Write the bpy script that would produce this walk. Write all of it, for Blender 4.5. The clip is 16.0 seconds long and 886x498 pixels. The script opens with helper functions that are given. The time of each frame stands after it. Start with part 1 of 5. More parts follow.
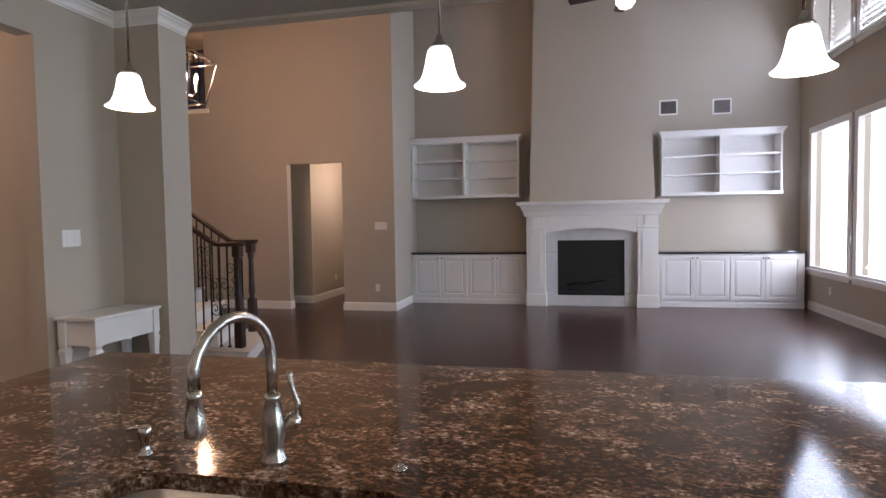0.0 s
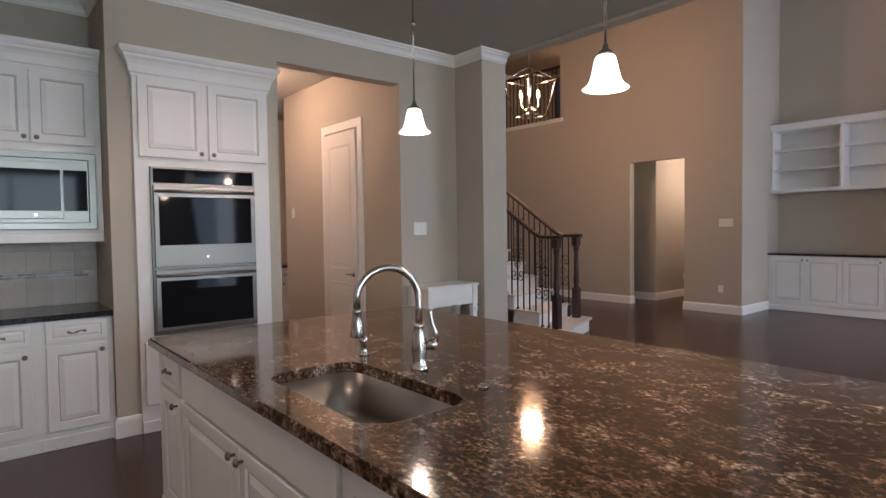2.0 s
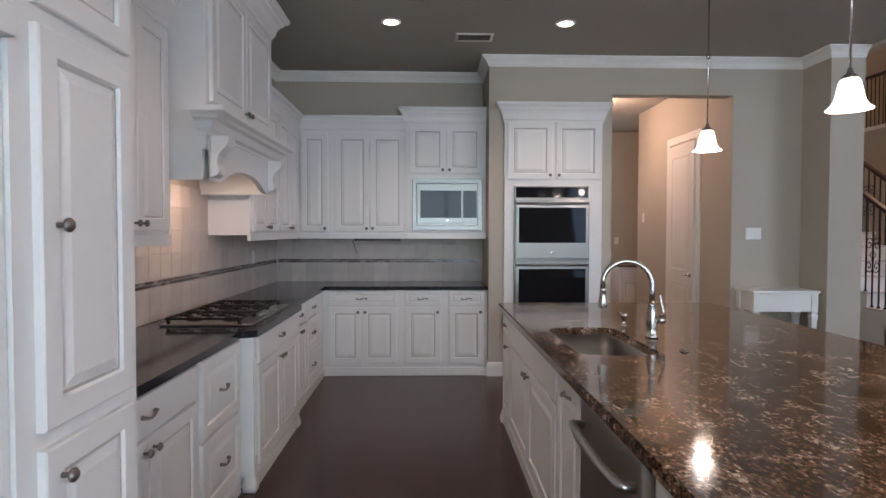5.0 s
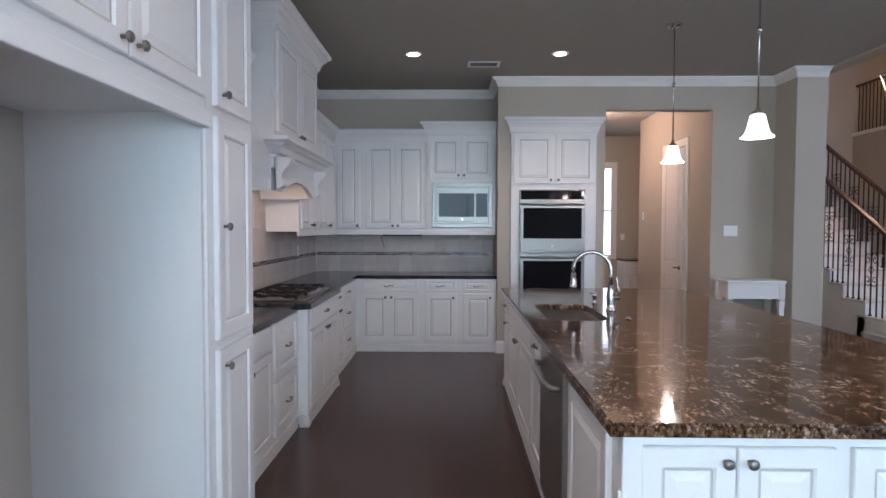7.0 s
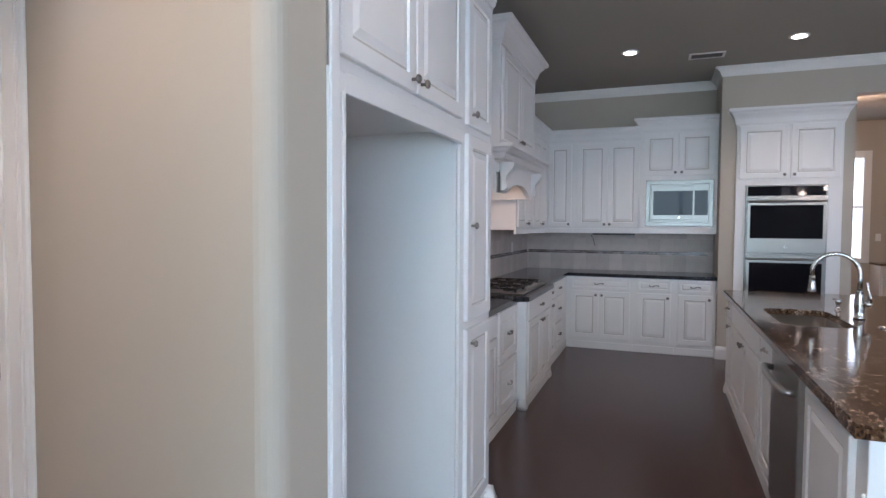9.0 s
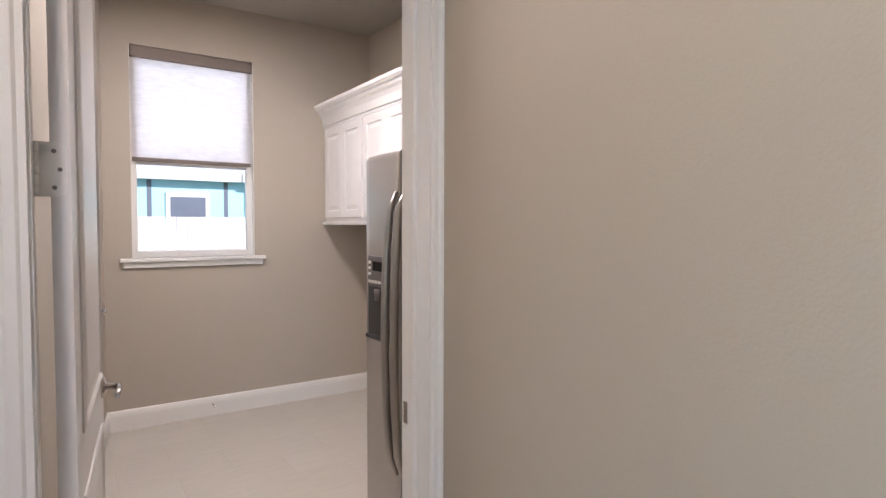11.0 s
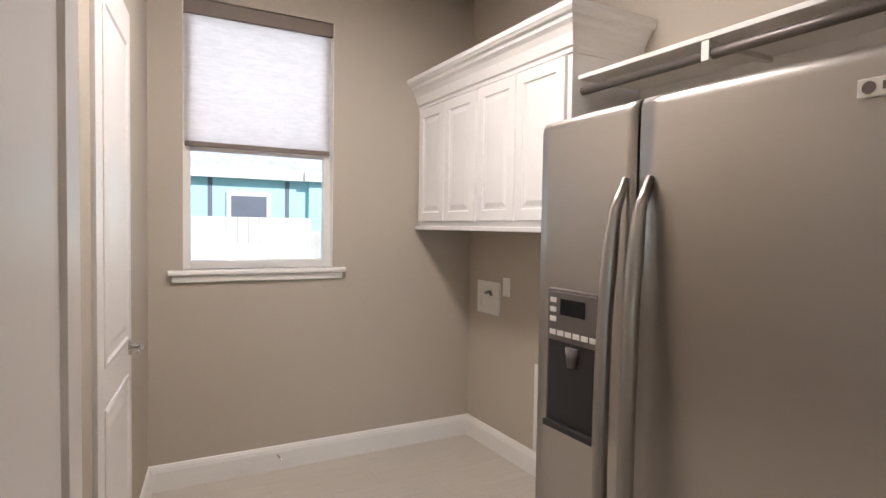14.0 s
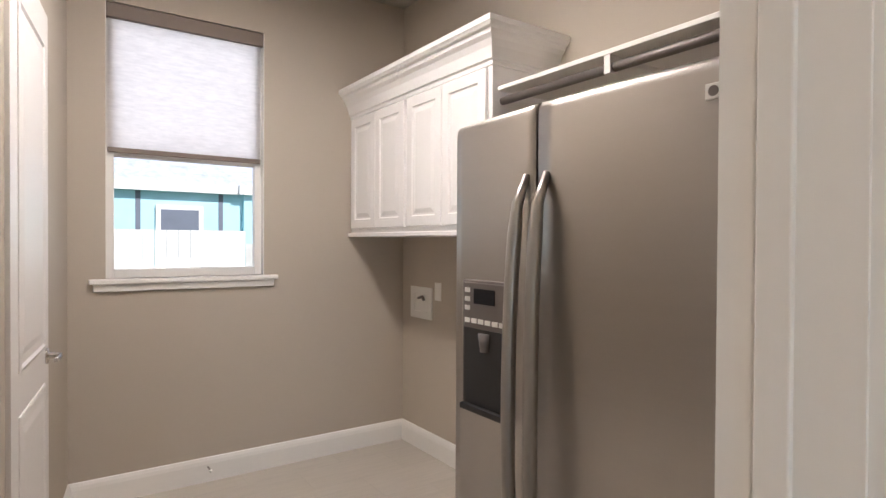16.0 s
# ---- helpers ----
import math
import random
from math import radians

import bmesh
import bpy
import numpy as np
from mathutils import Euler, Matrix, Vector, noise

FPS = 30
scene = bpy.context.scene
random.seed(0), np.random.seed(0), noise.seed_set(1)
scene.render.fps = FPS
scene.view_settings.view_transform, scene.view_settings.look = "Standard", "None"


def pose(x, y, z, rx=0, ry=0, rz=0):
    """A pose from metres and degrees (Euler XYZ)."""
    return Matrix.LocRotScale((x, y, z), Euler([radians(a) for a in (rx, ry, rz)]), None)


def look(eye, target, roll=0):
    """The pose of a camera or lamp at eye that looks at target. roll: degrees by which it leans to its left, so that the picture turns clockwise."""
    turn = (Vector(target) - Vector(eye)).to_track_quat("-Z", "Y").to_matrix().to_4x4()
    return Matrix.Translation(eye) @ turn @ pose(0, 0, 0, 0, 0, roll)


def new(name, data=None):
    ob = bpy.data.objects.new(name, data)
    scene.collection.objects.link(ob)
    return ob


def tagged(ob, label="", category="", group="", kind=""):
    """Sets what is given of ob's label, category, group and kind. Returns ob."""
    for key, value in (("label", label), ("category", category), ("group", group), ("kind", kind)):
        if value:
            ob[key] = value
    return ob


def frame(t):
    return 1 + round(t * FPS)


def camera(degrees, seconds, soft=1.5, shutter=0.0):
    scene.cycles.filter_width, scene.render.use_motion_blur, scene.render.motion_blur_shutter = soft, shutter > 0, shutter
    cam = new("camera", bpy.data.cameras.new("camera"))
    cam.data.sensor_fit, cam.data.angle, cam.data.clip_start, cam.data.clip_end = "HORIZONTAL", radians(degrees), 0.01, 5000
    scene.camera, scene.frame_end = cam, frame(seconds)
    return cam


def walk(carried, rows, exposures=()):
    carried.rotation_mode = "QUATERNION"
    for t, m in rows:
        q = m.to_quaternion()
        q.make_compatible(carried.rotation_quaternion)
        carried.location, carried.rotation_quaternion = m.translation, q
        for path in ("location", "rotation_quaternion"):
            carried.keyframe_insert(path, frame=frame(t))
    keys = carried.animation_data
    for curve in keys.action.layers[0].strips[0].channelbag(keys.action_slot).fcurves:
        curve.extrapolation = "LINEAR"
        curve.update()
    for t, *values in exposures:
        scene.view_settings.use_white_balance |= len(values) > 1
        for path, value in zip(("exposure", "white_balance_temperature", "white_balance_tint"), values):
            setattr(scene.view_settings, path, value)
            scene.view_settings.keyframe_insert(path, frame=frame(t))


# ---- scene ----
cam = camera(75.6, 16.0)
PATH = [
    (0, (1.221, 0.307, 1.534), (0.783, 2.256, 1.439), -0.9),
    (0.5, (1.477, 0.428, 1.502), (0.851, 2.325, 1.409), -0.8),
    (1, (1.691, 0.399, 1.471), (0.723, 2.147, 1.387), -0.8),
    (1.5, (1.964, 0.322, 1.478), (0.676, 1.85, 1.398), -0.7),
    (2, (2.204, 0.319, 1.46), (0.664, 1.593, 1.386), -0.8),
    (2.5, (2.379, 0.331, 1.457), (0.629, 1.297, 1.39), -0.7),
    (3, (2.615, 0.325, 1.449), (0.743, 1.026, 1.385), -0.6),
    (3.5, (2.787, 0.377, 1.455), (0.833, 0.799, 1.398), -0.2),
    (4, (2.99, 0.446, 1.473), (1.003, 0.669, 1.412), -0.1),
    (4.5, (3.173, 0.491, 1.491), (1.177, 0.601, 1.429), -0.0),
    (5, (3.41, 0.459, 1.466), (1.411, 0.514, 1.407), 0.1),
    (7.5, (4.567, 0.593, 1.477), (2.57, 0.506, 1.4), 0.2),
    (8, (4.711, 0.623, 1.465), (2.722, 0.426, 1.386), 0.2),
    (8.5, (4.745, 0.59, 1.461), (2.793, 0.164, 1.382), 0.1),
    (9, (4.672, 0.477, 1.482), (2.804, -0.235, 1.399), 0.3),
    (9.5, (4.543, 0.301, 1.492), (2.816, -0.703, 1.404), 0.3),
    (10, (4.388, 0.132, 1.479), (2.843, -1.135, 1.391), 0.1),
    (12.5, (4.003, -1.105, 1.469), (3.271, -2.964, 1.39), 0.6),
    (13, (3.992, -1.257, 1.474), (3.243, -3.11, 1.397), 0.8),
    (13.5, (3.958, -1.4, 1.474), (3.131, -3.219, 1.398), 0.8),
    (14, (3.978, -1.48, 1.493), (3.015, -3.231, 1.417), 0.9),
    (14.5, (4.004, -1.526, 1.487), (2.899, -3.191, 1.412), 0.8),
    (15, (4.001, -1.541, 1.48), (2.809, -3.145, 1.419), 0.7),
    (15.5, (3.991, -1.502, 1.479), (2.773, -3.089, 1.45), 0.8),
    (16, (3.971, -1.367, 1.44), (2.834, -3.013, 1.417), 0.3),
]
EXPOSURES = [(0.0, 0.2, 6150, 23), (3.0, 0.3, 6100, 22), (5.0, 0.32, 5900, 21), (7.5, 0.32, 5550, 21), (10.2, 0.24, 5700, 21), (12.5, 0.08, 6050, 18), (16.0, 0.06, 6050, 17)]
walk(cam, [(t, look(eye, target, roll)) for t, eye, target, roll in PATH], EXPOSURES)

# ---- light ----
world = bpy.data.worlds.new("world")
scene.world = world
world.use_nodes = True
wn = world.node_tree
sky = wn.nodes.new("ShaderNodeTexSky")
sky.sky_type, sky.sun_disc = "NISHITA", False
sky.sun_elevation, sky.sun_rotation = radians(48), radians(200)
wn.links.new(sky.outputs[0], wn.nodes["Background"].inputs[0])
wn.nodes["Background"].inputs[1].default_value = 0.15
sun = new("sun", bpy.data.lights.new("sun", "SUN"))
sun.data.energy, sun.data.angle, sun.data.color = 5.0, radians(0.5), (1, 0.95, 0.88)
sun.matrix_world = look((0, 0, 30), (15, -40, 0))


def area(name, eye, target, w, h, power, color):
    d = bpy.data.lights.new(name, "AREA")
    d.shape, d.size, d.size_y, d.energy, d.color = "RECTANGLE", w, h, power, color
    o = new(name, d)
    o.matrix_world = look(eye, target)
    return o


def point(name, eye, power, color, radius=0.05):
    d = bpy.data.lights.new(name, "POINT")
    d.energy, d.color, d.shadow_soft_size = power, color, radius
    o = new(name, d)
    o.location = eye
    return o


DAY = (0.72, 0.85, 1.0)
WARM = (1.0, 0.60, 0.33)
area("daylight_great_room", (4.98, 9.2, 1.85), (0, 8.4, 1.2), 3.6, 2.1, 68, DAY)
area("daylight_upper", (4.98, 8.8, 4.5), (0, 8.4, 2.5), 3.6, 1.0, 70, DAY)
area("daylight_breakfast", (7.10, 0.4, 1.7), (0, 0.4, -0.6), 3.36, 1.96, 82, (0.45, 0.69, 1.0))
# Added green fill aimed upwards, as if bounced off an unseen lawn.
area("green_fill_breakfast", (7.09, 0.4, 1.7), (0, 0.4, 4.6), 3.36, 1.96, 42, (0.66, 1.0, 0.36))
# Lamp of an added, unseen window; brightens the refrigerator recess.
area("daylight_breakfast", (6.0, 4.55, 1.7), (3.6, -0.6, 0.8), 1.5, 1.9, 34, (0.56, 0.82, 1.0))
area("daylight_laundry", (3.28, -5.11, 2.31), (3.28, 0, 2.1), 0.84, 0.72, 4.0, (0.9, 0.95, 1.0))

# ---- materials ----


def material(name, color, rough=0.5, metal=0.0, vary=0.06, scale=3.0, grain=60.0, bump=0.02, coat=0.0, stretch=(1, 1, 1), spec=0.5):
    """A surface with stains at one scale and grain at another."""
    m = bpy.data.materials.new(name)
    m.use_nodes = True
    n, l = m.node_tree.nodes, m.node_tree.links
    b = n["Principled BSDF"]
    b.inputs["Roughness"].default_value, b.inputs["Metallic"].default_value = rough, metal
    b.inputs["Coat Weight"].default_value = coat
    b.inputs["Specular IOR Level"].default_value = spec
    tc = n.new("ShaderNodeTexCoord")
    mp = n.new("ShaderNodeMapping")
    mp.inputs["Scale"].default_value = stretch
    l.new(tc.outputs["Object"], mp.inputs[0])
    a, g = n.new("ShaderNodeTexNoise"), n.new("ShaderNodeTexNoise")
    a.inputs["Scale"].default_value, g.inputs["Scale"].default_value = scale, grain
    a.inputs["Detail"].default_value, g.inputs["Detail"].default_value = 4, 3
    for x in (a, g):
        l.new(mp.outputs[0], x.inputs[0])
    mix = n.new("ShaderNodeMath")
    mix.operation = "MULTIPLY_ADD"
    l.new(g.outputs[0], mix.inputs[0])
    mix.inputs[1].default_value = 0.4
    l.new(a.outputs[0], mix.inputs[2])
    r = n.new("ShaderNodeValToRGB")
    r.color_ramp.elements[0].position, r.color_ramp.elements[1].position = 0.4, 1.0
    r.color_ramp.elements[0].color = (*[c * (1 - vary) for c in color], 1)
    r.color_ramp.elements[1].color = (*[min(1, c * (1 + vary)) for c in color], 1)
    l.new(mix.outputs[0], r.inputs[0])
    l.new(r.outputs[0], b.inputs["Base Color"])
    rr = n.new("ShaderNodeMapRange")
    rr.inputs["To Min"].default_value, rr.inputs["To Max"].default_value = rough * 0.85, min(1, rough * 1.2)
    l.new(a.outputs[0], rr.inputs[0])
    l.new(rr.outputs[0], b.inputs["Roughness"])
    if bump:
        bp = n.new("ShaderNodeBump")
        bp.inputs["Strength"].default_value, bp.inputs["Distance"].default_value = bump * 5, 0.004
        l.new(g.outputs[0], bp.inputs["Height"])
        l.new(bp.outputs[0], b.inputs["Normal"])
    return m


def glowing(name, color, strength):
    m = bpy.data.materials.new(name)
    m.use_nodes = True
    b = m.node_tree.nodes["Principled BSDF"]
    b.inputs["Base Color"].default_value = (*color, 1)
    b.inputs["Emission Color"].default_value = (*color, 1)
    b.inputs["Emission Strength"].default_value = strength
    return m


def granite(name, stops, scale, rough):
    m = bpy.data.materials.new(name)
    m.use_nodes = True
    n, l = m.node_tree.nodes, m.node_tree.links
    b = n["Principled BSDF"]
    b.inputs["Roughness"].default_value = rough
    tc, mp = n.new("ShaderNodeTexCoord"), n.new("ShaderNodeMapping")
    mp.inputs["Scale"].default_value = (1, 1.4, 1)
    mp.inputs["Rotation"].default_value = (0, 0, radians(14))
    l.new(tc.outputs["Object"], mp.inputs[0])
    big, fine, vor = n.new("ShaderNodeTexNoise"), n.new("ShaderNodeTexNoise"), n.new("ShaderNodeTexVoronoi")
    big.inputs["Scale"].default_value, big.inputs["Detail"].default_value, big.inputs["Distortion"].default_value = scale * 0.12, 5, 1.2
    fine.inputs["Scale"].default_value, fine.inputs["Detail"].default_value = scale, 6
    fine.inputs["Roughness"].default_value = 0.75
    vor.inputs["Scale"].default_value = scale * 1.6
    for x in (big, fine, vor):
        l.new(mp.outputs[0], x.inputs[0])
    s1, s2 = n.new("ShaderNodeMath"), n.new("ShaderNodeMath")
    s1.operation = s2.operation = "MULTIPLY_ADD"
    l.new(big.outputs[0], s1.inputs[0])
    s1.inputs[1].default_value = 0.68
    l.new(fine.outputs[0], s1.inputs[2])
    sep = n.new("ShaderNodeSeparateColor")
    l.new(vor.outputs["Color"], sep.inputs[0])
    l.new(sep.outputs[0], s2.inputs[0])
    s2.inputs[1].default_value = 0.22
    l.new(s1.outputs[0], s2.inputs[2])
    r = n.new("ShaderNodeValToRGB")
    e = r.color_ramp.elements
    for k, (p, c) in enumerate(stops):
        s = e[k] if k < 2 else e.new(p)
        s.position, s.color = p, (*c, 1)
    mr = n.new("ShaderNodeMapRange")
    mr.inputs["From Min"].default_value, mr.inputs["From Max"].default_value = 0.60, 1.20
    l.new(s2.outputs[0], mr.inputs[0])
    l.new(mr.outputs[0], r.inputs[0])
    l.new(r.outputs[0], b.inputs["Base Color"])
    return m


def planks(name, c1, c2, width, length, rough, gap):
    m = bpy.data.materials.new(name)
    m.use_nodes = True
    n, l = m.node_tree.nodes, m.node_tree.links
    b = n["Principled BSDF"]
    tc = n.new("ShaderNodeTexCoord")
    br = n.new("ShaderNodeTexBrick")
    br.inputs["Scale"].default_value = 1
    br.inputs["Brick Width"].default_value, br.inputs["Row Height"].default_value = length, width
    br.inputs["Mortar Size"].default_value, br.inputs["Bias"].default_value = 0.0016, 0
    br.inputs["Color1"].default_value, br.inputs["Color2"].default_value = (*c1, 1), (*c2, 1)
    br.inputs["Mortar"].default_value = (*gap, 1)
    l.new(tc.outputs["Object"], br.inputs[0])
    mp, ns = n.new("ShaderNodeMapping"), n.new("ShaderNodeTexNoise")
    mp.inputs["Scale"].default_value = (2, 26, 1)
    ns.inputs["Scale"].default_value, ns.inputs["Detail"].default_value = 2.2, 7
    l.new(tc.outputs["Object"], mp.inputs[0])
    l.new(mp.outputs[0], ns.inputs[0])
    mx = n.new("ShaderNodeMix")
    mx.data_type, mx.blend_type = "RGBA", "MULTIPLY"
    mx.inputs[0].default_value = 0.22
    l.new(br.outputs[0], mx.inputs[6])
    l.new(ns.outputs[0], mx.inputs[7])
    l.new(mx.outputs[2], b.inputs["Base Color"])
    rr = n.new("ShaderNodeMapRange")
    rr.inputs["To Min"].default_value, rr.inputs["To Max"].default_value = rough * 0.97, rough * 1.06
    l.new(ns.outputs[0], rr.inputs[0])
    l.new(rr.outputs[0], b.inputs["Roughness"])
    bp = n.new("ShaderNodeBump")
    bp.inputs["Strength"].default_value, bp.inputs["Distance"].default_value = 0.01, 0.003
    l.new(ns.outputs[0], bp.inputs["Height"])
    l.new(bp.outputs[0], b.inputs["Normal"])
    return m


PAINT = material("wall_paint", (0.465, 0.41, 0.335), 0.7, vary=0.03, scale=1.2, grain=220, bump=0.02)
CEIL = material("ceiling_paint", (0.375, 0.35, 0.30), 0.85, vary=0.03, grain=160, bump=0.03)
TRIM = material("trim_paint", (0.80, 0.78, 0.74), 0.35, vary=0.02, bump=0.005)
CAB = material("cabinet_paint", (0.78, 0.76, 0.74), 0.33, vary=0.03, scale=2, grain=90, bump=0.006)
GLAZE = material("cabinet_glaze", (0.50, 0.47, 0.43), 0.5, vary=0.1)
GRANITE = granite("brown_granite", [(0.0, (0.008, 0.005, 0.004)), (1.0, (0.5, 0.40, 0.32)), (0.30, (0.022, 0.011, 0.007)), (0.46, (0.055, 0.026, 0.013)), (0.60, (0.105, 0.055, 0.027)), (0.76, (0.16, 0.098, 0.062)), (0.88, (0.27, 0.20, 0.15))], 50, 0.09)
BLACK = granite("black_granite", [(0.0, (0.006, 0.006, 0.008)), (1.0, (0.05, 0.05, 0.06)), (0.6, (0.014, 0.014, 0.018))], 70, 0.1)
FLOOR = planks("dark_wood", (0.066, 0.026, 0.019), (0.054, 0.021, 0.016), 0.125, 1.4, 0.25, (0.02, 0.008, 0.006))
TILE = planks("pale_tile", (0.60, 0.55, 0.48), (0.57, 0.52, 0.45), 0.3, 0.6, 0.35, (0.5, 0.46, 0.4))
STEEL = material("brushed_steel", (0.42, 0.40, 0.375), 0.3, 1.0, vary=0.03, scale=1.5, grain=30, bump=0, stretch=(1, 1, 14))
# Steel darkened in colour to dull the window's reflection on ovens and microwave.
DIMSTEEL = material("dimmed_oven_steel", (0.25, 0.238, 0.22), 0.32, 1.0, vary=0.03, scale=1.5, grain=30, bump=0, stretch=(1, 14, 1))
FRIDGE = material("refrigerator_steel", (0.45, 0.42, 0.385), 0.38, 1.0, vary=0.03, scale=1.5, grain=40, bump=0.002, stretch=(1, 1, 16))
SINK = material("sink_steel", (0.32, 0.29, 0.26), 0.3, 1.0, vary=0.05, grain=60, bump=0.004)
NICKEL = material("brushed_nickel", (0.55, 0.52, 0.48), 0.24, 1.0, vary=0.04, bump=0)
PULL = material("aged_nickel", (0.24, 0.22, 0.20), 0.35, 1.0, vary=0.15, grain=200, bump=0.01)
GLASS = material("oven_glass", (0.008, 0.008, 0.010), 0.05, vary=0.05, bump=0, spec=0.14)
DARK = material("black_enamel", (0.012, 0.012, 0.013), 0.35, vary=0.1, bump=0.01)
IRON = material("wrought_iron", (0.02, 0.016, 0.014), 0.45, 0.6, vary=0.2, bump=0.03)
WOOD = material("dark_stained_wood", (0.035, 0.016, 0.012), 0.3, vary=0.3, scale=3, grain=40, bump=0.01, stretch=(8, 8, 1))
STONE = material("travertine", (0.55, 0.48, 0.43), 0.45, vary=0.14, scale=7, grain=70, bump=0.02)
so = STONE.node_tree
oi, hsv = so.nodes.new("ShaderNodeObjectInfo"), so.nodes.new("ShaderNodeHueSaturation")
sr = so.nodes.new("ShaderNodeMapRange")
sr.inputs["To Min"].default_value, sr.inputs["To Max"].default_value = 0.9, 1.08
so.links.new(oi.outputs["Random"], sr.inputs[0])
so.links.new(sr.outputs[0], hsv.inputs["Value"])
so.links.new(so.nodes["Principled BSDF"].inputs["Base Color"].links[0].from_socket, hsv.inputs["Color"])
so.links.new(hsv.outputs[0], so.nodes["Principled BSDF"].inputs["Base Color"])
MOSAIC = material("mosaic_tile", (0.20, 0.16, 0.14), 0.25, vary=0.55, scale=28, grain=60, bump=0.02)
mo = MOSAIC.node_tree
geo = mo.nodes.new("ShaderNodeNewGeometry")
ramp = mo.nodes.new("ShaderNodeValToRGB")
for k, (p, c) in enumerate(((0.0, (0.09, 0.06, 0.05)), (1.0, (0.34, 0.30, 0.29)), (0.35, (0.15, 0.115, 0.10)), (0.7, (0.2, 0.18, 0.18)))):
    el = ramp.color_ramp.elements[k] if k < 2 else ramp.color_ramp.elements.new(p)
    el.position, el.color = p, (*c, 1)
mo.links.new(geo.outputs["Random Per Island"], ramp.inputs[0])
mo.links.new(ramp.outputs[0], mo.nodes["Principled BSDF"].inputs["Base Color"])
MARBLE = material("hearth_tile", (0.62, 0.62, 0.62), 0.3, vary=0.06, scale=4)
PLASTIC = material("white_plastic", (0.78, 0.77, 0.73), 0.4, vary=0.02, bump=0)
SHADE = glowing("lit_glass_shade", (1.0, 0.93, 0.82), 2.4)
BULB = glowing("lit_bulb", (1.0, 0.78, 0.48), 25)
CAN = glowing("lit_downlight", (1.0, 0.88, 0.7), 10)
FABRIC = material("roller_shade_cloth", (0.76, 0.73, 0.71), 0.9, vary=0.10, scale=16, grain=120, bump=0.03, stretch=(1, 1, 5))
CASSETTE = material("shade_cassette", (0.20, 0.16, 0.13), 0.6, vary=0.05)
GREY = material("grey_metal", (0.17, 0.15, 0.14), 0.4, 0.5, vary=0.1)
DOORPAINT = material("door_paint", (0.76, 0.73, 0.70), 0.35, vary=0.02, bump=0.004)
CARPET = material("pale_step_paint", (0.66, 0.62, 0.58), 0.6, vary=0.06, bump=0.03)
GRASS = material("lawn", (0.07, 0.13, 0.03), 0.9, vary=0.5, scale=1, grain=30, bump=0.1)
TEAL = material("teal_sheathing", (0.46, 0.74, 0.80), 0.7, vary=0.08, scale=2)
FENCE = material("weathered_fence", (0.80, 0.77, 0.70), 0.8, vary=0.15, scale=3)
ROOF = material("roof_shingle", (0.56, 0.61, 0.68), 0.9, vary=0.3, scale=6, grain=40, bump=0.1)
# Greyer copy of the fence; the lower boards' shade is in its colour.
SHADED_BOARD = material("shaded_fence", (0.56, 0.55, 0.51), 0.8, vary=0.15, scale=3)
TAPE = material("dark_seam_tape", (0.16, 0.18, 0.22), 0.7, vary=0.1)
BLUE = material("far_painted_door", (0.08, 0.10, 0.20), 0.5, vary=0.1)
PANE = bpy.data.materials.new("window_glass")
PANE.use_nodes = True
pb = PANE.node_tree.nodes["Principled BSDF"]
pb.inputs["Base Color"].default_value = (1, 1, 1, 1)
pb.inputs["Transmission Weight"].default_value, pb.inputs["Roughness"].default_value, pb.inputs["IOR"].default_value = 1, 0, 1.02
GLOW = glowing("bright_overcast_outdoors", (0.9, 0.97, 1.0), 2.6)

# ---- mesh tools ----


def box(bm, x0, x1, y0, y1, z0, z1, bevel=0.0):
    vs = bmesh.ops.create_cube(bm, size=1)["verts"]
    bmesh.ops.scale(bm, vec=(abs(x1 - x0), abs(y1 - y0), abs(z1 - z0)), verts=vs)
    bmesh.ops.translate(bm, vec=((x0 + x1) / 2, (y0 + y1) / 2, (z0 + z1) / 2), verts=vs)
    if bevel:
        es = list({e for v in vs for e in v.link_edges})
        bmesh.ops.bevel(bm, geom=es, offset=bevel, segments=2, affect="EDGES", profile=0.5)
    return bm


def boxes(*rows, bevel=0.0):
    bm = bmesh.new()
    for r in rows:
        box(bm, *r, bevel=bevel)
    return bm


def smooth(bm):
    for f in bm.faces:
        f.smooth = True
    return bm


def lathe(profile, n=20, bm=None, at=(0, 0, 0), turn=None):
    """Rings of (radius, height) round z."""
    bm = bm or bmesh.new()
    rings = []
    for r, z in profile:
        ring = []
        for k in range(n):
            a = 2 * math.pi * k / n
            p = Vector((r * math.cos(a), r * math.sin(a), z))
            if turn:
                p = turn @ p
            ring.append(bm.verts.new(p + Vector(at)))
        rings.append(ring)
    for a, b in zip(rings, rings[1:]):
        for k in range(n):
            f = bm.faces.new((a[k], a[(k + 1) % n], b[(k + 1) % n], b[k]))
            f.smooth = True
    for ring, flip in ((rings[0], True), (rings[-1], False)):
        f = bm.faces.new(ring[::-1] if flip else ring)
    return bm


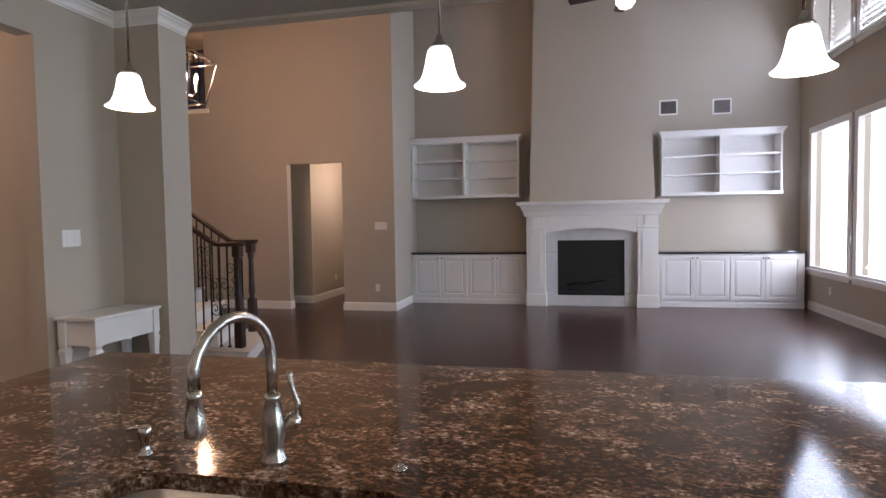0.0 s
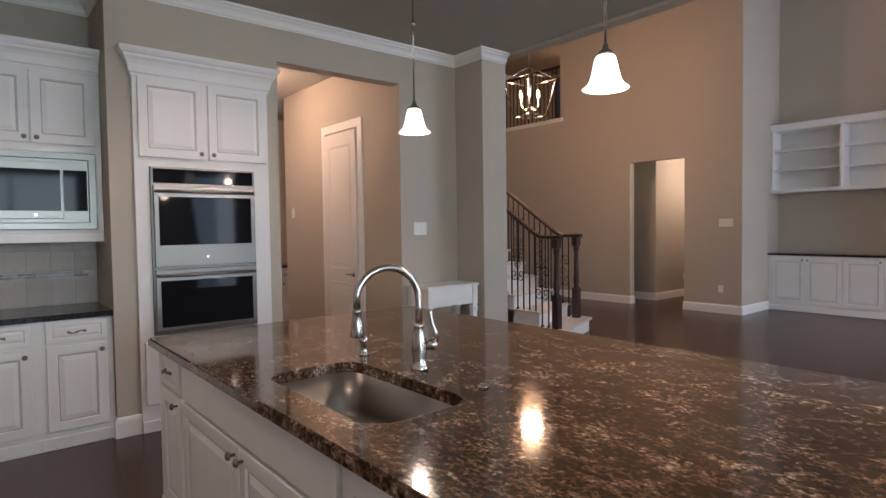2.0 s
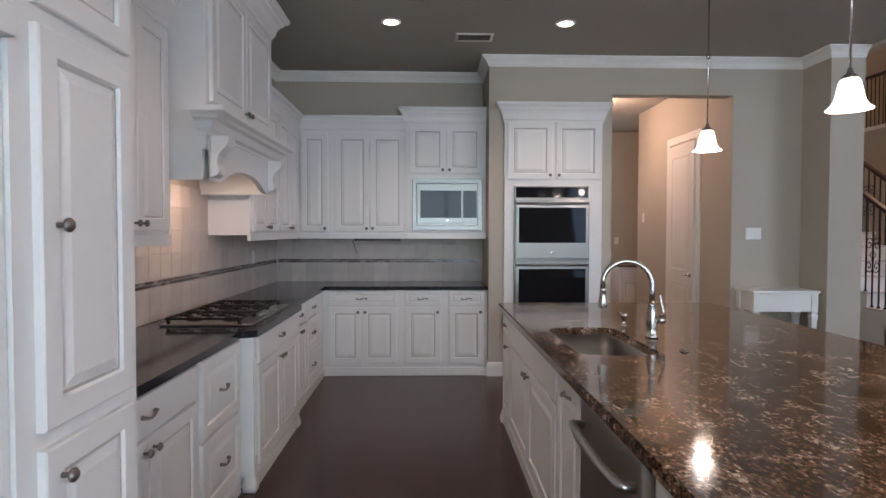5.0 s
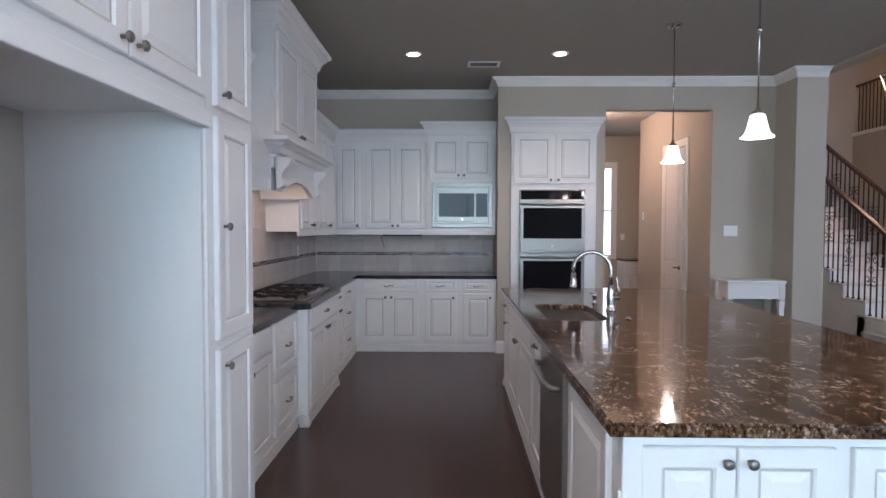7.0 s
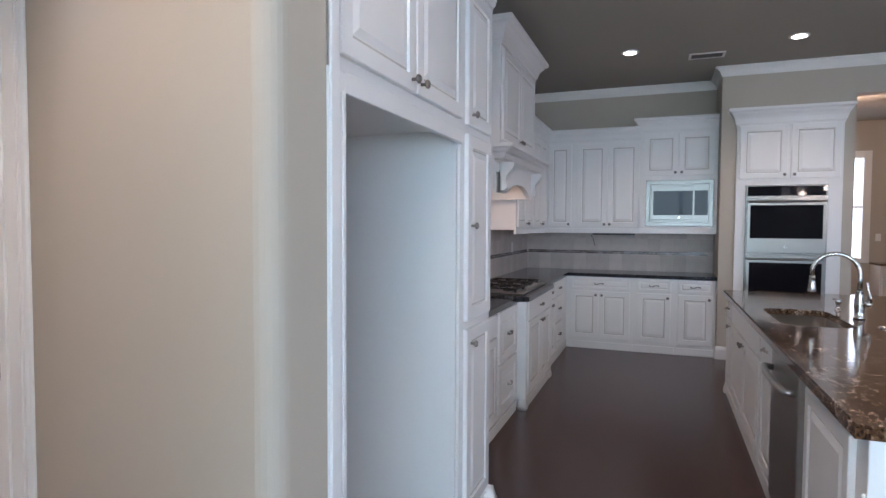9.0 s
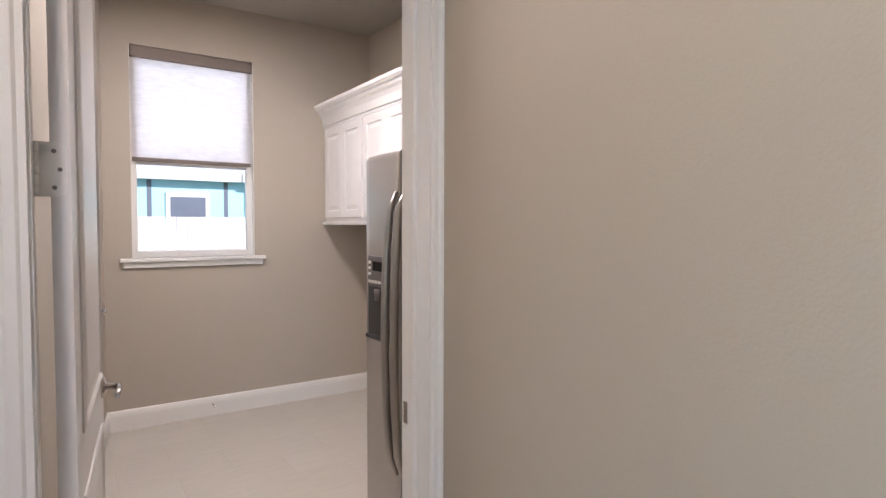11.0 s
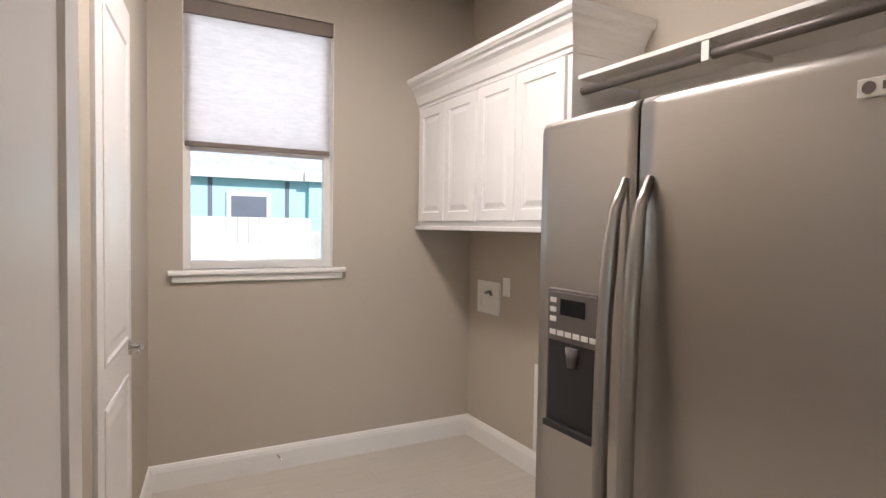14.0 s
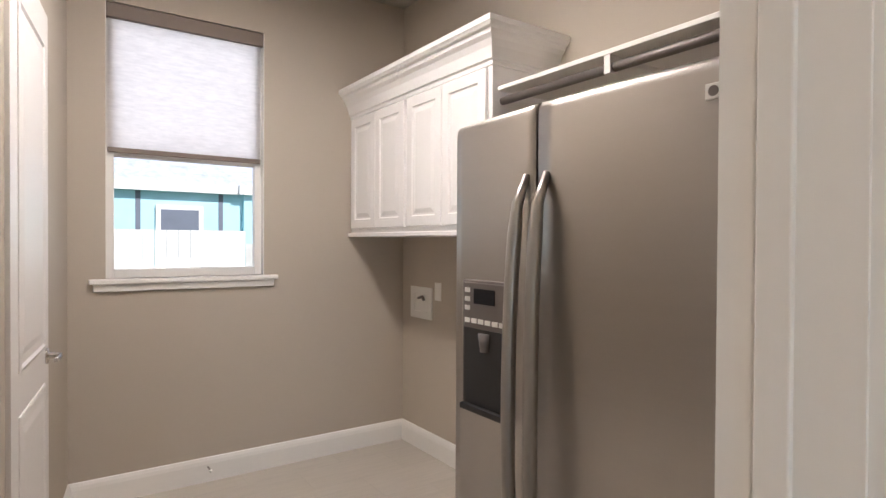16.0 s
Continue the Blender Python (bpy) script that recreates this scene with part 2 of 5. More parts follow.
def tube(points, radius, n=8, bm=None):
    """A round bar along points; radius may be a list."""
    bm = bm or bmesh.new()
    pts = [Vector(p) for p in points]
    rs = radius if isinstance(radius, (list, tuple)) else [radius] * len(pts)
    rings = []
    side = None
    for i, p in enumerate(pts):
        d = (pts[min(i + 1, len(pts) - 1)] - pts[max(i - 1, 0)]).normalized()
        if side is None:
            side = d.orthogonal().normalized()
        side = (side - d * side.dot(d)).normalized()
        up = d.cross(side)
        rings.append([bm.verts.new(p + rs[i] * (math.cos(2 * math.pi * k / n) * side + math.sin(2 * math.pi * k / n) * up)) for k in range(n)])
    for a, b in zip(rings, rings[1:]):
        for k in range(n):
            f = bm.faces.new((a[k], a[(k + 1) % n], b[(k + 1) % n], b[k]))
            f.smooth = True
    bm.faces.new(rings[0][::-1])
    bm.faces.new(rings[-1])
    return bm


def sweep(path, profile, bm=None, closed=False):
    """A moulding: profile of (out, z), closed, along a plan line; out is to the right of the way walked."""
    bm = bm or bmesh.new()
    pts = [Vector((*p, 0)) for p in path]
    rings = []
    for i, p in enumerate(pts):
        a = (p - pts[i - 1]).normalized() if i else None
        b = (pts[i + 1] - p).normalized() if i < len(pts) - 1 else None
        na, nb = [Vector((d.y, -d.x, 0)) if d else None for d in (a, b)]
        if na and nb:
            m = (na + nb).normalized()
            m = m / max(0.3, m.dot(na))
        else:
            m = na or nb
        rings.append([bm.verts.new(p + m * o + Vector((0, 0, z))) for o, z in profile])
    n = len(profile)
    for a, b in zip(rings, rings[1:]):
        for k in range(n):
            bm.faces.new((a[k], a[(k + 1) % n], b[(k + 1) % n], b[k]))
    bm.faces.new(rings[0])
    bm.faces.new(rings[-1][::-1])
    bmesh.ops.recalc_face_normals(bm, faces=bm.faces)
    return bm


def panel(bm, x0, x1, z0, z1, loops, y=0.0, back=0.02):
    """A slab whose front (towards -y) steps through loops of (inset, depth)."""
    rings = []
    for i, d in [(0, back)] + list(loops):
        rings.append([bm.verts.new((x, y + d, z)) for x, z in ((x0 + i, z0 + i), (x1 - i, z0 + i), (x1 - i, z1 - i), (x0 + i, z1 - i))])
    for a, b in zip(rings, rings[1:]):
        for k in range(4):
            bm.faces.new((a[k], a[(k + 1) % 4], b[(k + 1) % 4], b[k]))
    bm.faces.new(rings[-1])
    bm.faces.new(rings[0][::-1])
    return bm


def part(name, bm, mat, parent, label=""):
    me = bpy.data.meshes.new(name)
    bm.to_mesh(me)
    bm.free()
    me.materials.append(mat)
    ob = new(name, me)
    ob.parent = parent
    if label:
        ob["label"] = label
    return ob


def solid(name, bm, mat, label="", category="", kind="", group=""):
    """A thing of one mesh, or a piece of the setting."""
    return tagged(part(name, bm, mat, None), label, category, group, kind)


def thing(name, m, label, category, group=""):
    ob = new(name)
    ob.matrix_world = m
    ob.empty_display_size = 0.1
    return tagged(ob, label, category, group)


def prism(points, z0, z1, bm=None):
    """An upright block over a plan outline."""
    bm = bm or bmesh.new()
    lo, hi = [[bm.verts.new((x, y, z)) for x, y in points] for z in (z0, z1)]
    n = len(points)
    for k in range(n):
        bm.faces.new((lo[k], lo[(k + 1) % n], hi[(k + 1) % n], hi[k]))
    bm.faces.new(lo[::-1])
    bm.faces.new(hi)
    bmesh.ops.recalc_face_normals(bm, faces=bm.faces)
    return bm


RAISED = [(0.0, 0.004), (0.004, 0.0), (0.058, 0.0), (0.064, 0.009), (0.074, 0.009), (0.100, 0.001)]
FLATF = [(0.0, 0.004), (0.004, 0.0), (0.012, 0.0)]
CROWN = [(0, 0), (0.009, 0), (0.010, 0.012), (0.02, 0.017), (0.024, 0.03), (0.031, 0.05), (0.044, 0.068), (0.06, 0.079), (0.064, 0.09), (0.078, 0.094), (0.085, 0.101), (0.09, 0.104), (0.09, 0.12), (0, 0.12)]
BASEB = [(0, 0), (0.018, 0), (0.018, 0.105), (0.014, 0.125), (0.007, 0.14), (0, 0.145)]
CASING = 0.09


def ring_of(profile, s=1.0, dz=0.0):
    return [(o * s, z * s + dz) for o, z in profile]


# ---- structure ----
H, HG = 3.23, 5.7          # kitchen and great-room ceilings
XO, XB, YC = -2.36, -3.0, -1.22
XR, YB, YH = 5.05, 11.2, 9.75
LW, HL = -4.98, 3.14        # laundry window wall and ceiling

solid("floor", boxes((-9, 7.0, -1.6, 13.2, -0.15, 0)), FLOOR, "dark stained hardwood plank floor with a soft gloss", "floor", "structure")
solid("floor_laundry", boxes((1.7, 4.6, LW - 0.1, -1.6, -0.15, 0.0)), TILE, "pale plank-look tile floor of the laundry", "floor", "structure")


def wall(name, *rows, mat=None, label="warm greige painted wall"):
    return solid(name, boxes(*rows), mat or PAINT, label, "wall", "structure")


wall("wall_kitchen_back", (XB - 0.15, XB, YC - 0.15, 1.08, 0, H))
wall("wall_cooktop", (XB, 3.36, YC - 0.15, YC, 0, H))
# oven wall with its niche and the doorway to the back hall
wall("wall_oven", (-3.15, XO, 1.08, 1.245, 0, H), (-3.15, -3.0, 1.245, 2.215, 0, H), (-3.0, XO, 1.245, 2.215, 2.76, H), (-2.55, XO, 2.215, 2.33, 0, H),
     (-2.5, XO, 2.33, 3.57, 2.86, H), (-2.5, XO, 3.57, 4.29, 0, H))
wall("wall_column", (-2.5, -1.95, 4.29, 4.62, 0, H + 0.02))
wall("wall_above_kitchen", (-2.5, 7.0, 4.62, 4.74, H - 0.03, HG))
# back hall behind the oven wall
wall("wall_back_hall", (-5.1, -2.5, 3.62, 3.76, 0, H), (-6.6, -5.1, 4.4, 4.5, 0, H), (-5.1, -4.98, 3.76, 4.4, 0, H), (-6.7, -6.6, 1.0, 3.12, 0, H), (-6.7, -6.6, 3.62, 4.5, 0, H), (-6.7, -6.6, 3.12, 3.62, 0, 0.9), (-6.7, -6.6, 3.12, 3.62, 2.68, H), (-6.6, -3.15, 1.0, 1.12, 0, H), (-2.55, -2.5, 1.12, 2.3, 0, H))
# great room
wall("wall_hall_side", (-3.2 + 0.5, -1.75, YH, YH + 0.14, 0, HG), (-5.35, -3.75, YH, YH + 0.14, 0, HG), (-3.75, -2.7, YH, YH + 0.14, 2.61, HG), (-9, -5.35, YH, YH + 0.14, 0, 3.66),
     (-1.89, -1.75, YH + 0.14, YB, 0, HG))
wall("wall_fireplace_back", (-1.89, XR + 0.15, YB, YB + 0.15, 0, HG))
wall("wall_foyer_far", (-9.1, -9, 4.6, 13.2, 0, HG))
wall("wall_stair_side", (-9, -2.5, 4.5, 4.62, 0, HG))
wall("wall_inner_hall", (-4.6, -3.66, 10.5, 13.0, 0, 2.9), (-2.5, -2.4, YH + 0.14, 13.0, 0, 2.9), (-4.7, -2.4, 13.0, 13.1, 0, 2.9), (-4.7, -4.6, YH + 0.14, 13, 0, 2.9))
wall("wall_balcony_back", (-9, -1.89, 13.1, 13.2, 3.4, HG), (-1.99, -1.89, YB, 13.1, 3.4, HG))
solid("ceiling_inner_hall", boxes((-4.7, -2.4, YH + 0.14, 13.1, 2.9, 3.0)), CEIL, "painted hall ceiling", "ceiling", "structure")
solid("balcony_floor", boxes((-9, -1.89, YH + 0.14, 13.1, 3.4, 3.66)), PAINT, "upper landing floor", "floor", "structure")
# window wall of the great room: openings
WIN = [(9.42, 10.75), (7.7, 9.2)]
rows = [(XR, XR + 0.15, 10.75, YB, 0, HG), (XR, XR + 0.15, 9.2, 9.42, 0, HG), (XR, XR + 0.15, 7.35, 7.7, 0, HG)]
for a, b in WIN:
    rows += [(XR, XR + 0.15, a, b, 0, 0.68), (XR, XR + 0.15, a, b, 2.9, 3.98), (XR, XR + 0.15, a, b, 5.2, HG)]
rows += [(XR, XR + 0.15, 4.74, 7.35, 0, HG)]
wall("wall_windows", *rows)
# Unseen walls; the last block is added to shade the laundry doorway.
wall("wall_breakfast_and_shade_block", (XR, 5.25, 4.62, 4.74, 0, H), (6.75, 7.0, 4.62, 4.74, 0, H), (5.25, 6.75, 4.62, 4.74, 0, 0.7), (5.25, 6.75, 4.62, 4.74, 2.7, H), (7.0, 7.15, -1.75, -1.3, 0, H), (7.0, 7.15, 2.1, 4.74, 0, H), (7.0, 7.15, -1.3, 2.1, 0, 0.7), (7.0, 7.15, -1.3, 2.1, 2.7, H), (4.3, 7.0, -1.75, -1.6, 0, H), (5.2, 5.32, -1.6, 0.0, 0, H))
# the piece between the refrigerator recess and the laundry door, slightly out of square
solid("wall_recess_end", prism([(3.37, -0.348), (3.535, -0.348), *[(3.535 + 0.058 * math.sin(radians(a)), -0.406 + 0.058 * math.cos(radians(a))) for a in (15, 30, 45, 60, 75, 90)], (3.335, -1.57), (3.20, -1.57), (3.20, -1.2), (3.37, -1.2)], 0, H), PAINT, "greige painted wall with a rounded corner", "wall", "structure")
wall("wall_laundry_door", (1.7, 3.355, -1.70, -1.57, 0, H), (4.20, 4.42, -1.70, -1.57, 0, H), (3.355, 4.20, -1.70, -1.57, 2.455, H))
LWX0, LWX1 = 2.85, 3.715
wall("wall_laundry_window", (1.7, LWX0, LW - 0.15, LW, 0, H), (LWX1, 4.0, LW - 0.15, LW, 0, H), (LWX0, LWX1, LW - 0.15, LW, 0, 1.23), (LWX0, LWX1, LW - 0.15, LW, 2.75, H))
wall("wall_laundry_inner", (1.70, 1.83, LW, -1.72, 0, H))
solid("wall_laundry_closet", prism([(3.89, LW), (4.32, -1.72), (4.55, -1.72), (4.15, LW)], 0, H), PAINT, "greige painted wall", "wall", "structure")
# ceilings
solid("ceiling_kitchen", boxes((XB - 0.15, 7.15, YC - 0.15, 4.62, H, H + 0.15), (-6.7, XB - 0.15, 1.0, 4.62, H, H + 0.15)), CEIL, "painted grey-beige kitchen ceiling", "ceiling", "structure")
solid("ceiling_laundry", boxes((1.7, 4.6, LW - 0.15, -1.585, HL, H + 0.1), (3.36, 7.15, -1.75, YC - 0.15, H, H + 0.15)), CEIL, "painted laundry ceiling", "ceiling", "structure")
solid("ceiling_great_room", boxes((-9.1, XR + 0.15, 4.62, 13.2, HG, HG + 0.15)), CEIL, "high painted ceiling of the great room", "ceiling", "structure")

# crown mouldings and baseboards
crown = lambda path: sweep(path, [(o * 0.85, z * 0.84 + H - 0.101) for o, z in CROWN])
solid("trim_crown_kitchen", crown([(3.36, YC), (XB, YC), (XB, 1.08), (XO, 1.08), (XO, 4.29), (-1.95, 4.29), (-1.95, 4.62)]), TRIM, "white crown moulding", "moulding", "structure")
for name, path in (
    ("baseboard_oven", [(-2.42, 1.08), (XO, 1.08), (XO, 1.24)]),
    ("baseboard_console", [(XO, 3.57), (XO, 4.29), (-1.95, 4.29), (-1.95, 4.62), (-2.5, 4.62)]),
    ("baseboard_hall", [(-9, YH), (-3.75, YH), (-3.75, YH + 0.14)]),
    ("baseboard_hall", [(-2.7, YH + 0.14), (-2.7, YH), (-1.75, YH), (-1.75, 10.78)]),
    ("baseboard_inner_hall", [(-4.6, 10.5), (-3.66, 10.5), (-3.66, 13.0)]),
    ("baseboard_windows", [(XR, 10.78), (XR, 4.74)]),
    ("baseboard_back_hall", [(-5.1, 3.62), (-2.5, 3.62)]),
    ("baseboard_recess_end", [(3.37, -0.348), (3.555, -0.351), (3.588, -0.383), (3.36, -1.45)]),
    ("baseboard_laundry", [(4.13, -3.3), (3.89, LW), (1.83, LW), (1.83, -2.9)]),
):
    solid(name, sweep(path, BASEB), TRIM, "white painted baseboard", "baseboard", "structure")

# ---- kitchen cabinets ----


def knob(parent, x, z, y=0.0):
    bm = lathe([(0.0065, 0.0), (0.0055, 0.012), (0.008, 0.017), (0.0155, 0.021), (0.0165, 0.027), (0.011, 0.033), (0.003, 0.0345)], 14,
               at=(x, y, z), turn=Matrix.Rotation(radians(90), 3, "X"))
    return part("knob", bm, PULL, parent, "aged nickel knob")


def pull(parent, x, z, y=0.0, tilt=0.0):
    s = 0.048
    pts = []
    for k in range(13):
        u = -1 + k / 6
        pts.append((x + s * u, y - 0.024 + 0.022 * abs(u) ** 5, z + 0.007 * math.sin(u * 3.1) + tilt * u))
    bm = tube(pts, [0.0075 if abs(k - 6) in (5, 6) else 0.0048 + 0.0022 * (abs(k - 6) < 2) for k in range(13)], 8)
    for u in (-1, 1):
        lathe([(0.009, 0), (0.009, 0.005), (0.004, 0.008)], 10, bm, (x + s * u, y, z), Matrix.Rotation(radians(90), 3, "X"))
    return part("handle", bm, PULL, parent, "aged nickel twisted pull")


def front(cab, kind, x0, x1, z0, z1, grip=None, glazed=True):
    """A door or drawer front on a cabinet; grip is the place of its knob or pull."""
    bm = bmesh.new()
    small = min(x1 - x0, z1 - z0) < 0.26
    loops = RAISED if not small else [(0.0, 0.004), (0.004, 0.0), (0.030, 0.0), (0.034, 0.006), (0.040, 0.006), (0.052, 0.001)]
    if kind == "slab":
        loops = FLATF
    panel(bm, x0, x1, z0, z1, loops, -0.021, 0.0205)
    d = part("drawer_front" if kind in ("drawer", "slab") else "door", bm, CAB, cab)
    if glazed and not small and kind == "door":
        i = 0.0675
        g = boxes((x0 + i - 0.004, x0 + i + 0.004, -0.0125, -0.0115, z0 + i, z1 - i), (x1 - i - 0.004, x1 - i + 0.004, -0.0125, -0.0115, z0 + i, z1 - i),
                  (x0 + i, x1 - i, -0.0125, -0.0115, z0 + i - 0.004, z0 + i + 0.004), (x0 + i, x1 - i, -0.0125, -0.0115, z1 - i - 0.004, z1 - i + 0.004))
        part("glaze_line", g, GLAZE, d, "grey-brown glaze in the groove")
    if grip:
        (pull if kind in ("drawer", "slab") else knob)(d, grip[0], grip[1], -0.021)
    return d


def cabinet(name, m, w, depth, z0, z1, fronts, label, group, crown_at=None, ends=(0, 0), rail=False):
    c = thing(name, m, label, "cabinet", group)
    part("body", boxes((0, w, 0, depth, z0, z1)), CAB, c)
    for f in fronts:
        front(c, *f)
    if crown_at:
        size, top = crown_at
        pts = [(0, 0), (w, 0)]
        if ends[0]:
            pts = [(0, depth)] + pts
        if ends[1]:
            pts = pts + [(w, depth)]
        prof = [(o * size / 0.09, (z / 0.12) * (top - z1 + 0.03) + z1 - 0.03) for o, z in CROWN]
        part("crown", sweep(pts, prof), CAB, c)
    if rail:
        part("light_rail", boxes((0, w, -0.008, 0.02, z0 - 0.045, z0 + 0.012), bevel=0.004), CAB, c)
    return c


def at_back(y, x):
    return pose(x, y, 0, 0, 0, 90)


def at_cook(x, y):
    return pose(x, y, 0, 0, 0, 180)


LBASE, LUP = "white glazed raised-panel base cabinet", "white glazed raised-panel wall cabinet"


def toe(c, w, ext=(0, 0)):
    part("base_moulding", boxes((-ext[0], w + ext[1], -0.012, 0.01, 0.0, 0.085), bevel=0.004), CAB, c)


# along the back wall
XF = -2.40
for y0, y1, two in ((-0.60, 0.19, True), (0.19, 0.64, False), (0.64, 1.075, False)):
    w = y1 - y0
    fs = [("drawer", 0.055 if two else 0.04, w - 0.04, 0.72, 0.865, (w / 2, 0.79))]
    if two:
        fs += [("door", 0.06, w / 2 - 0.002, 0.125, 0.70, (w / 2 - 0.035, 0.655)), ("door", w / 2 + 0.002, w - 0.04, 0.125, 0.70, (w / 2 + 0.035, 0.655))]
    else:
        fs += [("door", 0.04, w - 0.04, 0.125, 0.70, (w - 0.075, 0.655))]
    c = cabinet("base_cabinet", at_back(y0, XF), w, 0.59, 0.0, 0.875, fs, LBASE + " with a drawer", "base cabinets")
    toe(c, w)
XU = -2.66
c = cabinet("wall_cabinet", at_back(-0.90, XU), 0.34, 0.335, 1.44, 2.55, [("door", 0.03, 0.315, 1.47, 2.50, (0.285, 1.505))], LUP, "wall cabinets", (0.075, 2.68), rail=True)
c = cabinet("wall_cabinet", at_back(-0.56, XU), 0.80, 0.335, 1.44, 2.55, [("door", 0.045, 0.41, 1.47, 2.50, (0.38, 1.505)), ("door", 0.414, 0.78, 1.47, 2.50, (0.444, 1.505))], LUP + " with two doors", "wall cabinets", (0.075, 2.68), rail=True)
c = cabinet("microwave_cabinet", at_back(0.24, -2.60), 0.835, 0.39, 1.44, 2.62, [("door", 0.03, 0.412, 2.08, 2.58, (0.38, 2.115)), ("door", 0.418, 0.80, 2.08, 2.58, (0.45, 2.115))], "white glazed cabinet built round a microwave", "wall cabinets", (0.085, 2.76), ends=(1, 0), rail=True)

mw = thing("microwave", at_back(0.30, -2.60), "built-in stainless microwave oven with a dark glass door", "microwave")
bm = bmesh.new()
panel(bm, 0, 0.735, 1.485, 2.025, [(0, 0.004), (0.004, 0), (0.045, 0), (0.05, 0.012)], -0.022, 0.02)
part("trim_frame", bm, DIMSTEEL, mw)
d = part("door", boxes((0.062, 0.53, -0.034, -0.011, 1.56, 1.95), bevel=0.004), DIMSTEEL, mw)
part("window", boxes((0.085, 0.515, -0.0365, -0.0335, 1.615, 1.90)), GLASS, d)
part("control_panel", boxes((0.535, 0.675, -0.034, -0.011, 1.615, 1.90)), GLASS, mw)
part("lower_rail", boxes((0.532, 0.675, -0.033, -0.011, 1.56, 1.61)), DIMSTEEL, mw)
part("badge", lathe([(0.011, 0), (0.011, 0.002)], 16, at=(0.37, -0.034, 1.588), turn=Matrix.Rotation(radians(90), 3, "X")), NICKEL, mw)

# oven tower
tower = cabinet("oven_cabinet", at_back(1.235, -2.335), 0.99, 0.66, 0.0, 2.60, [("door", 0.03, 0.485, 2.0, 2.57, (0.455, 2.04)), ("door", 0.515, 0.965, 2.0, 2.57, (0.545, 2.04)), ("slab", 0.03, 0.965, 0.2, 0.66, (0.5, 0.55))],
                "tall white cabinet holding a double wall oven", "tall cabinets", (0.085, 2.76), ends=(1, 1))
toe(tower, 0.99)
ov = thing("double_oven", at_back(1.33, -2.335), "stainless double wall oven with dark glass doors", "oven")
part("frame", boxes((0, 0.765, -0.022, 0.02, 0.70, 1.935), bevel=0.004), DIMSTEEL, ov)
part("control_panel", boxes((0.018, 0.747, -0.031, -0.021, 1.815, 1.92), bevel=0.003), GLASS, ov)
for z0, z1 in ((1.20, 1.80), (0.73, 1.185)):
    dr = part("door", boxes((0.012, 0.753, -0.05, -0.0225, z0, z1), bevel=0.006), DIMSTEEL, ov)
    part("window", boxes((0.045, 0.72, -0.0535, -0.0495, z0 + (0.16 if z0 > 1 else 0.03), z1 - 0.085)), GLASS, dr)
    hb = tube([(0.03, -0.05, z1 - 0.045), (0.035, -0.085, z1 - 0.045), (0.73, -0.085, z1 - 0.045), (0.735, -0.05, z1 - 0.045)], 0.0125, 10)
    part("handle", hb, DIMSTEEL, dr)
part("badge", lathe([(0.013, 0), (0.013, 0.002)], 16, at=(0.38, -0.05, 1.27), turn=Matrix.Rotation(radians(90), 3, "X")), NICKEL, ov)

# along the cooktop wall
YF = -0.595
runs = [(1.765, 0.80, YF, "pair"), (0.80, 0.215, YF, "drawers"), (0.15, -0.87, -0.525, "pair"), (-0.93, -1.55, YF, "pair"), (-1.55, -2.38, YF, "drawers")]
for x1, x0, yf, kind in runs:
    w = x1 - x0
    d = yf - YC
    if kind == "pair":
        fs = [("slab", 0.03, w - 0.03, 0.715, 0.865, (w / 2, 0.79)), ("door", 0.03, w / 2 - 0.002, 0.125, 0.70, (w / 2 - 0.035, 0.655)), ("door", w / 2 + 0.002, w - 0.03, 0.125, 0.70, (w / 2 + 0.035, 0.655))]
    else:
        fs = [("drawer", 0.03, w - 0.03, 0.49, 0.865, (w / 2, 0.68)), ("drawer", 0.03, w - 0.03, 0.125, 0.475, (w / 2, 0.30))] if x0 > 0 else \
             [("slab", 0.03, 0.40, 0.715, 0.865, (0.215, 0.79)), ("drawer", 0.03, 0.40, 0.42, 0.70, (0.215, 0.56)), ("drawer", 0.03, 0.40, 0.125, 0.405, (0.215, 0.27))]
    c = cabinet("base_cabinet", at_cook(x1, yf), w, d, 0.0, 0.875, fs, LBASE + (" with two doors" if kind == "pair" else " with stacked drawers"), "base cabinets")
    toe(c, w)
for x in (0.182, -0.90):
    p = thing("cabinet_post", pose(x, -0.51, 0), "white turned-out corner post beside the cooktop cabinet", "cabinet post", "corner posts")
    part("shaft", boxes((-0.033, 0.033, -0.12, 0.0, 0.09, 0.874), bevel=0.004), CAB, p)
    for k in range(3):
        part("flute", boxes((-0.02 + k * 0.016, -0.012 + k * 0.016, -0.001, 0.004, 0.2, 0.76), bevel=0.002), CAB, p)
    part("foot", lathe([(0.05, 0), (0.052, 0.03), (0.042, 0.06), (0.034, 0.092)], 4, at=(0, -0.03, 0), turn=Matrix.Rotation(radians(45), 3, "Z")), CAB, p)

# black worktop in one piece, with the step out at the cooktop
solid("worktop", prism([(1.765, YC), (1.765, -0.57), (0.235, -0.57), (0.20, -0.49), (-0.92, -0.49), (-0.955, -0.57), (-2.37, -0.57), (-2.37, 1.078), (XB, 1.078), (XB, YC)], 0.876, 0.915),
      BLACK, "polished black granite worktop running round the corner", "worktop")

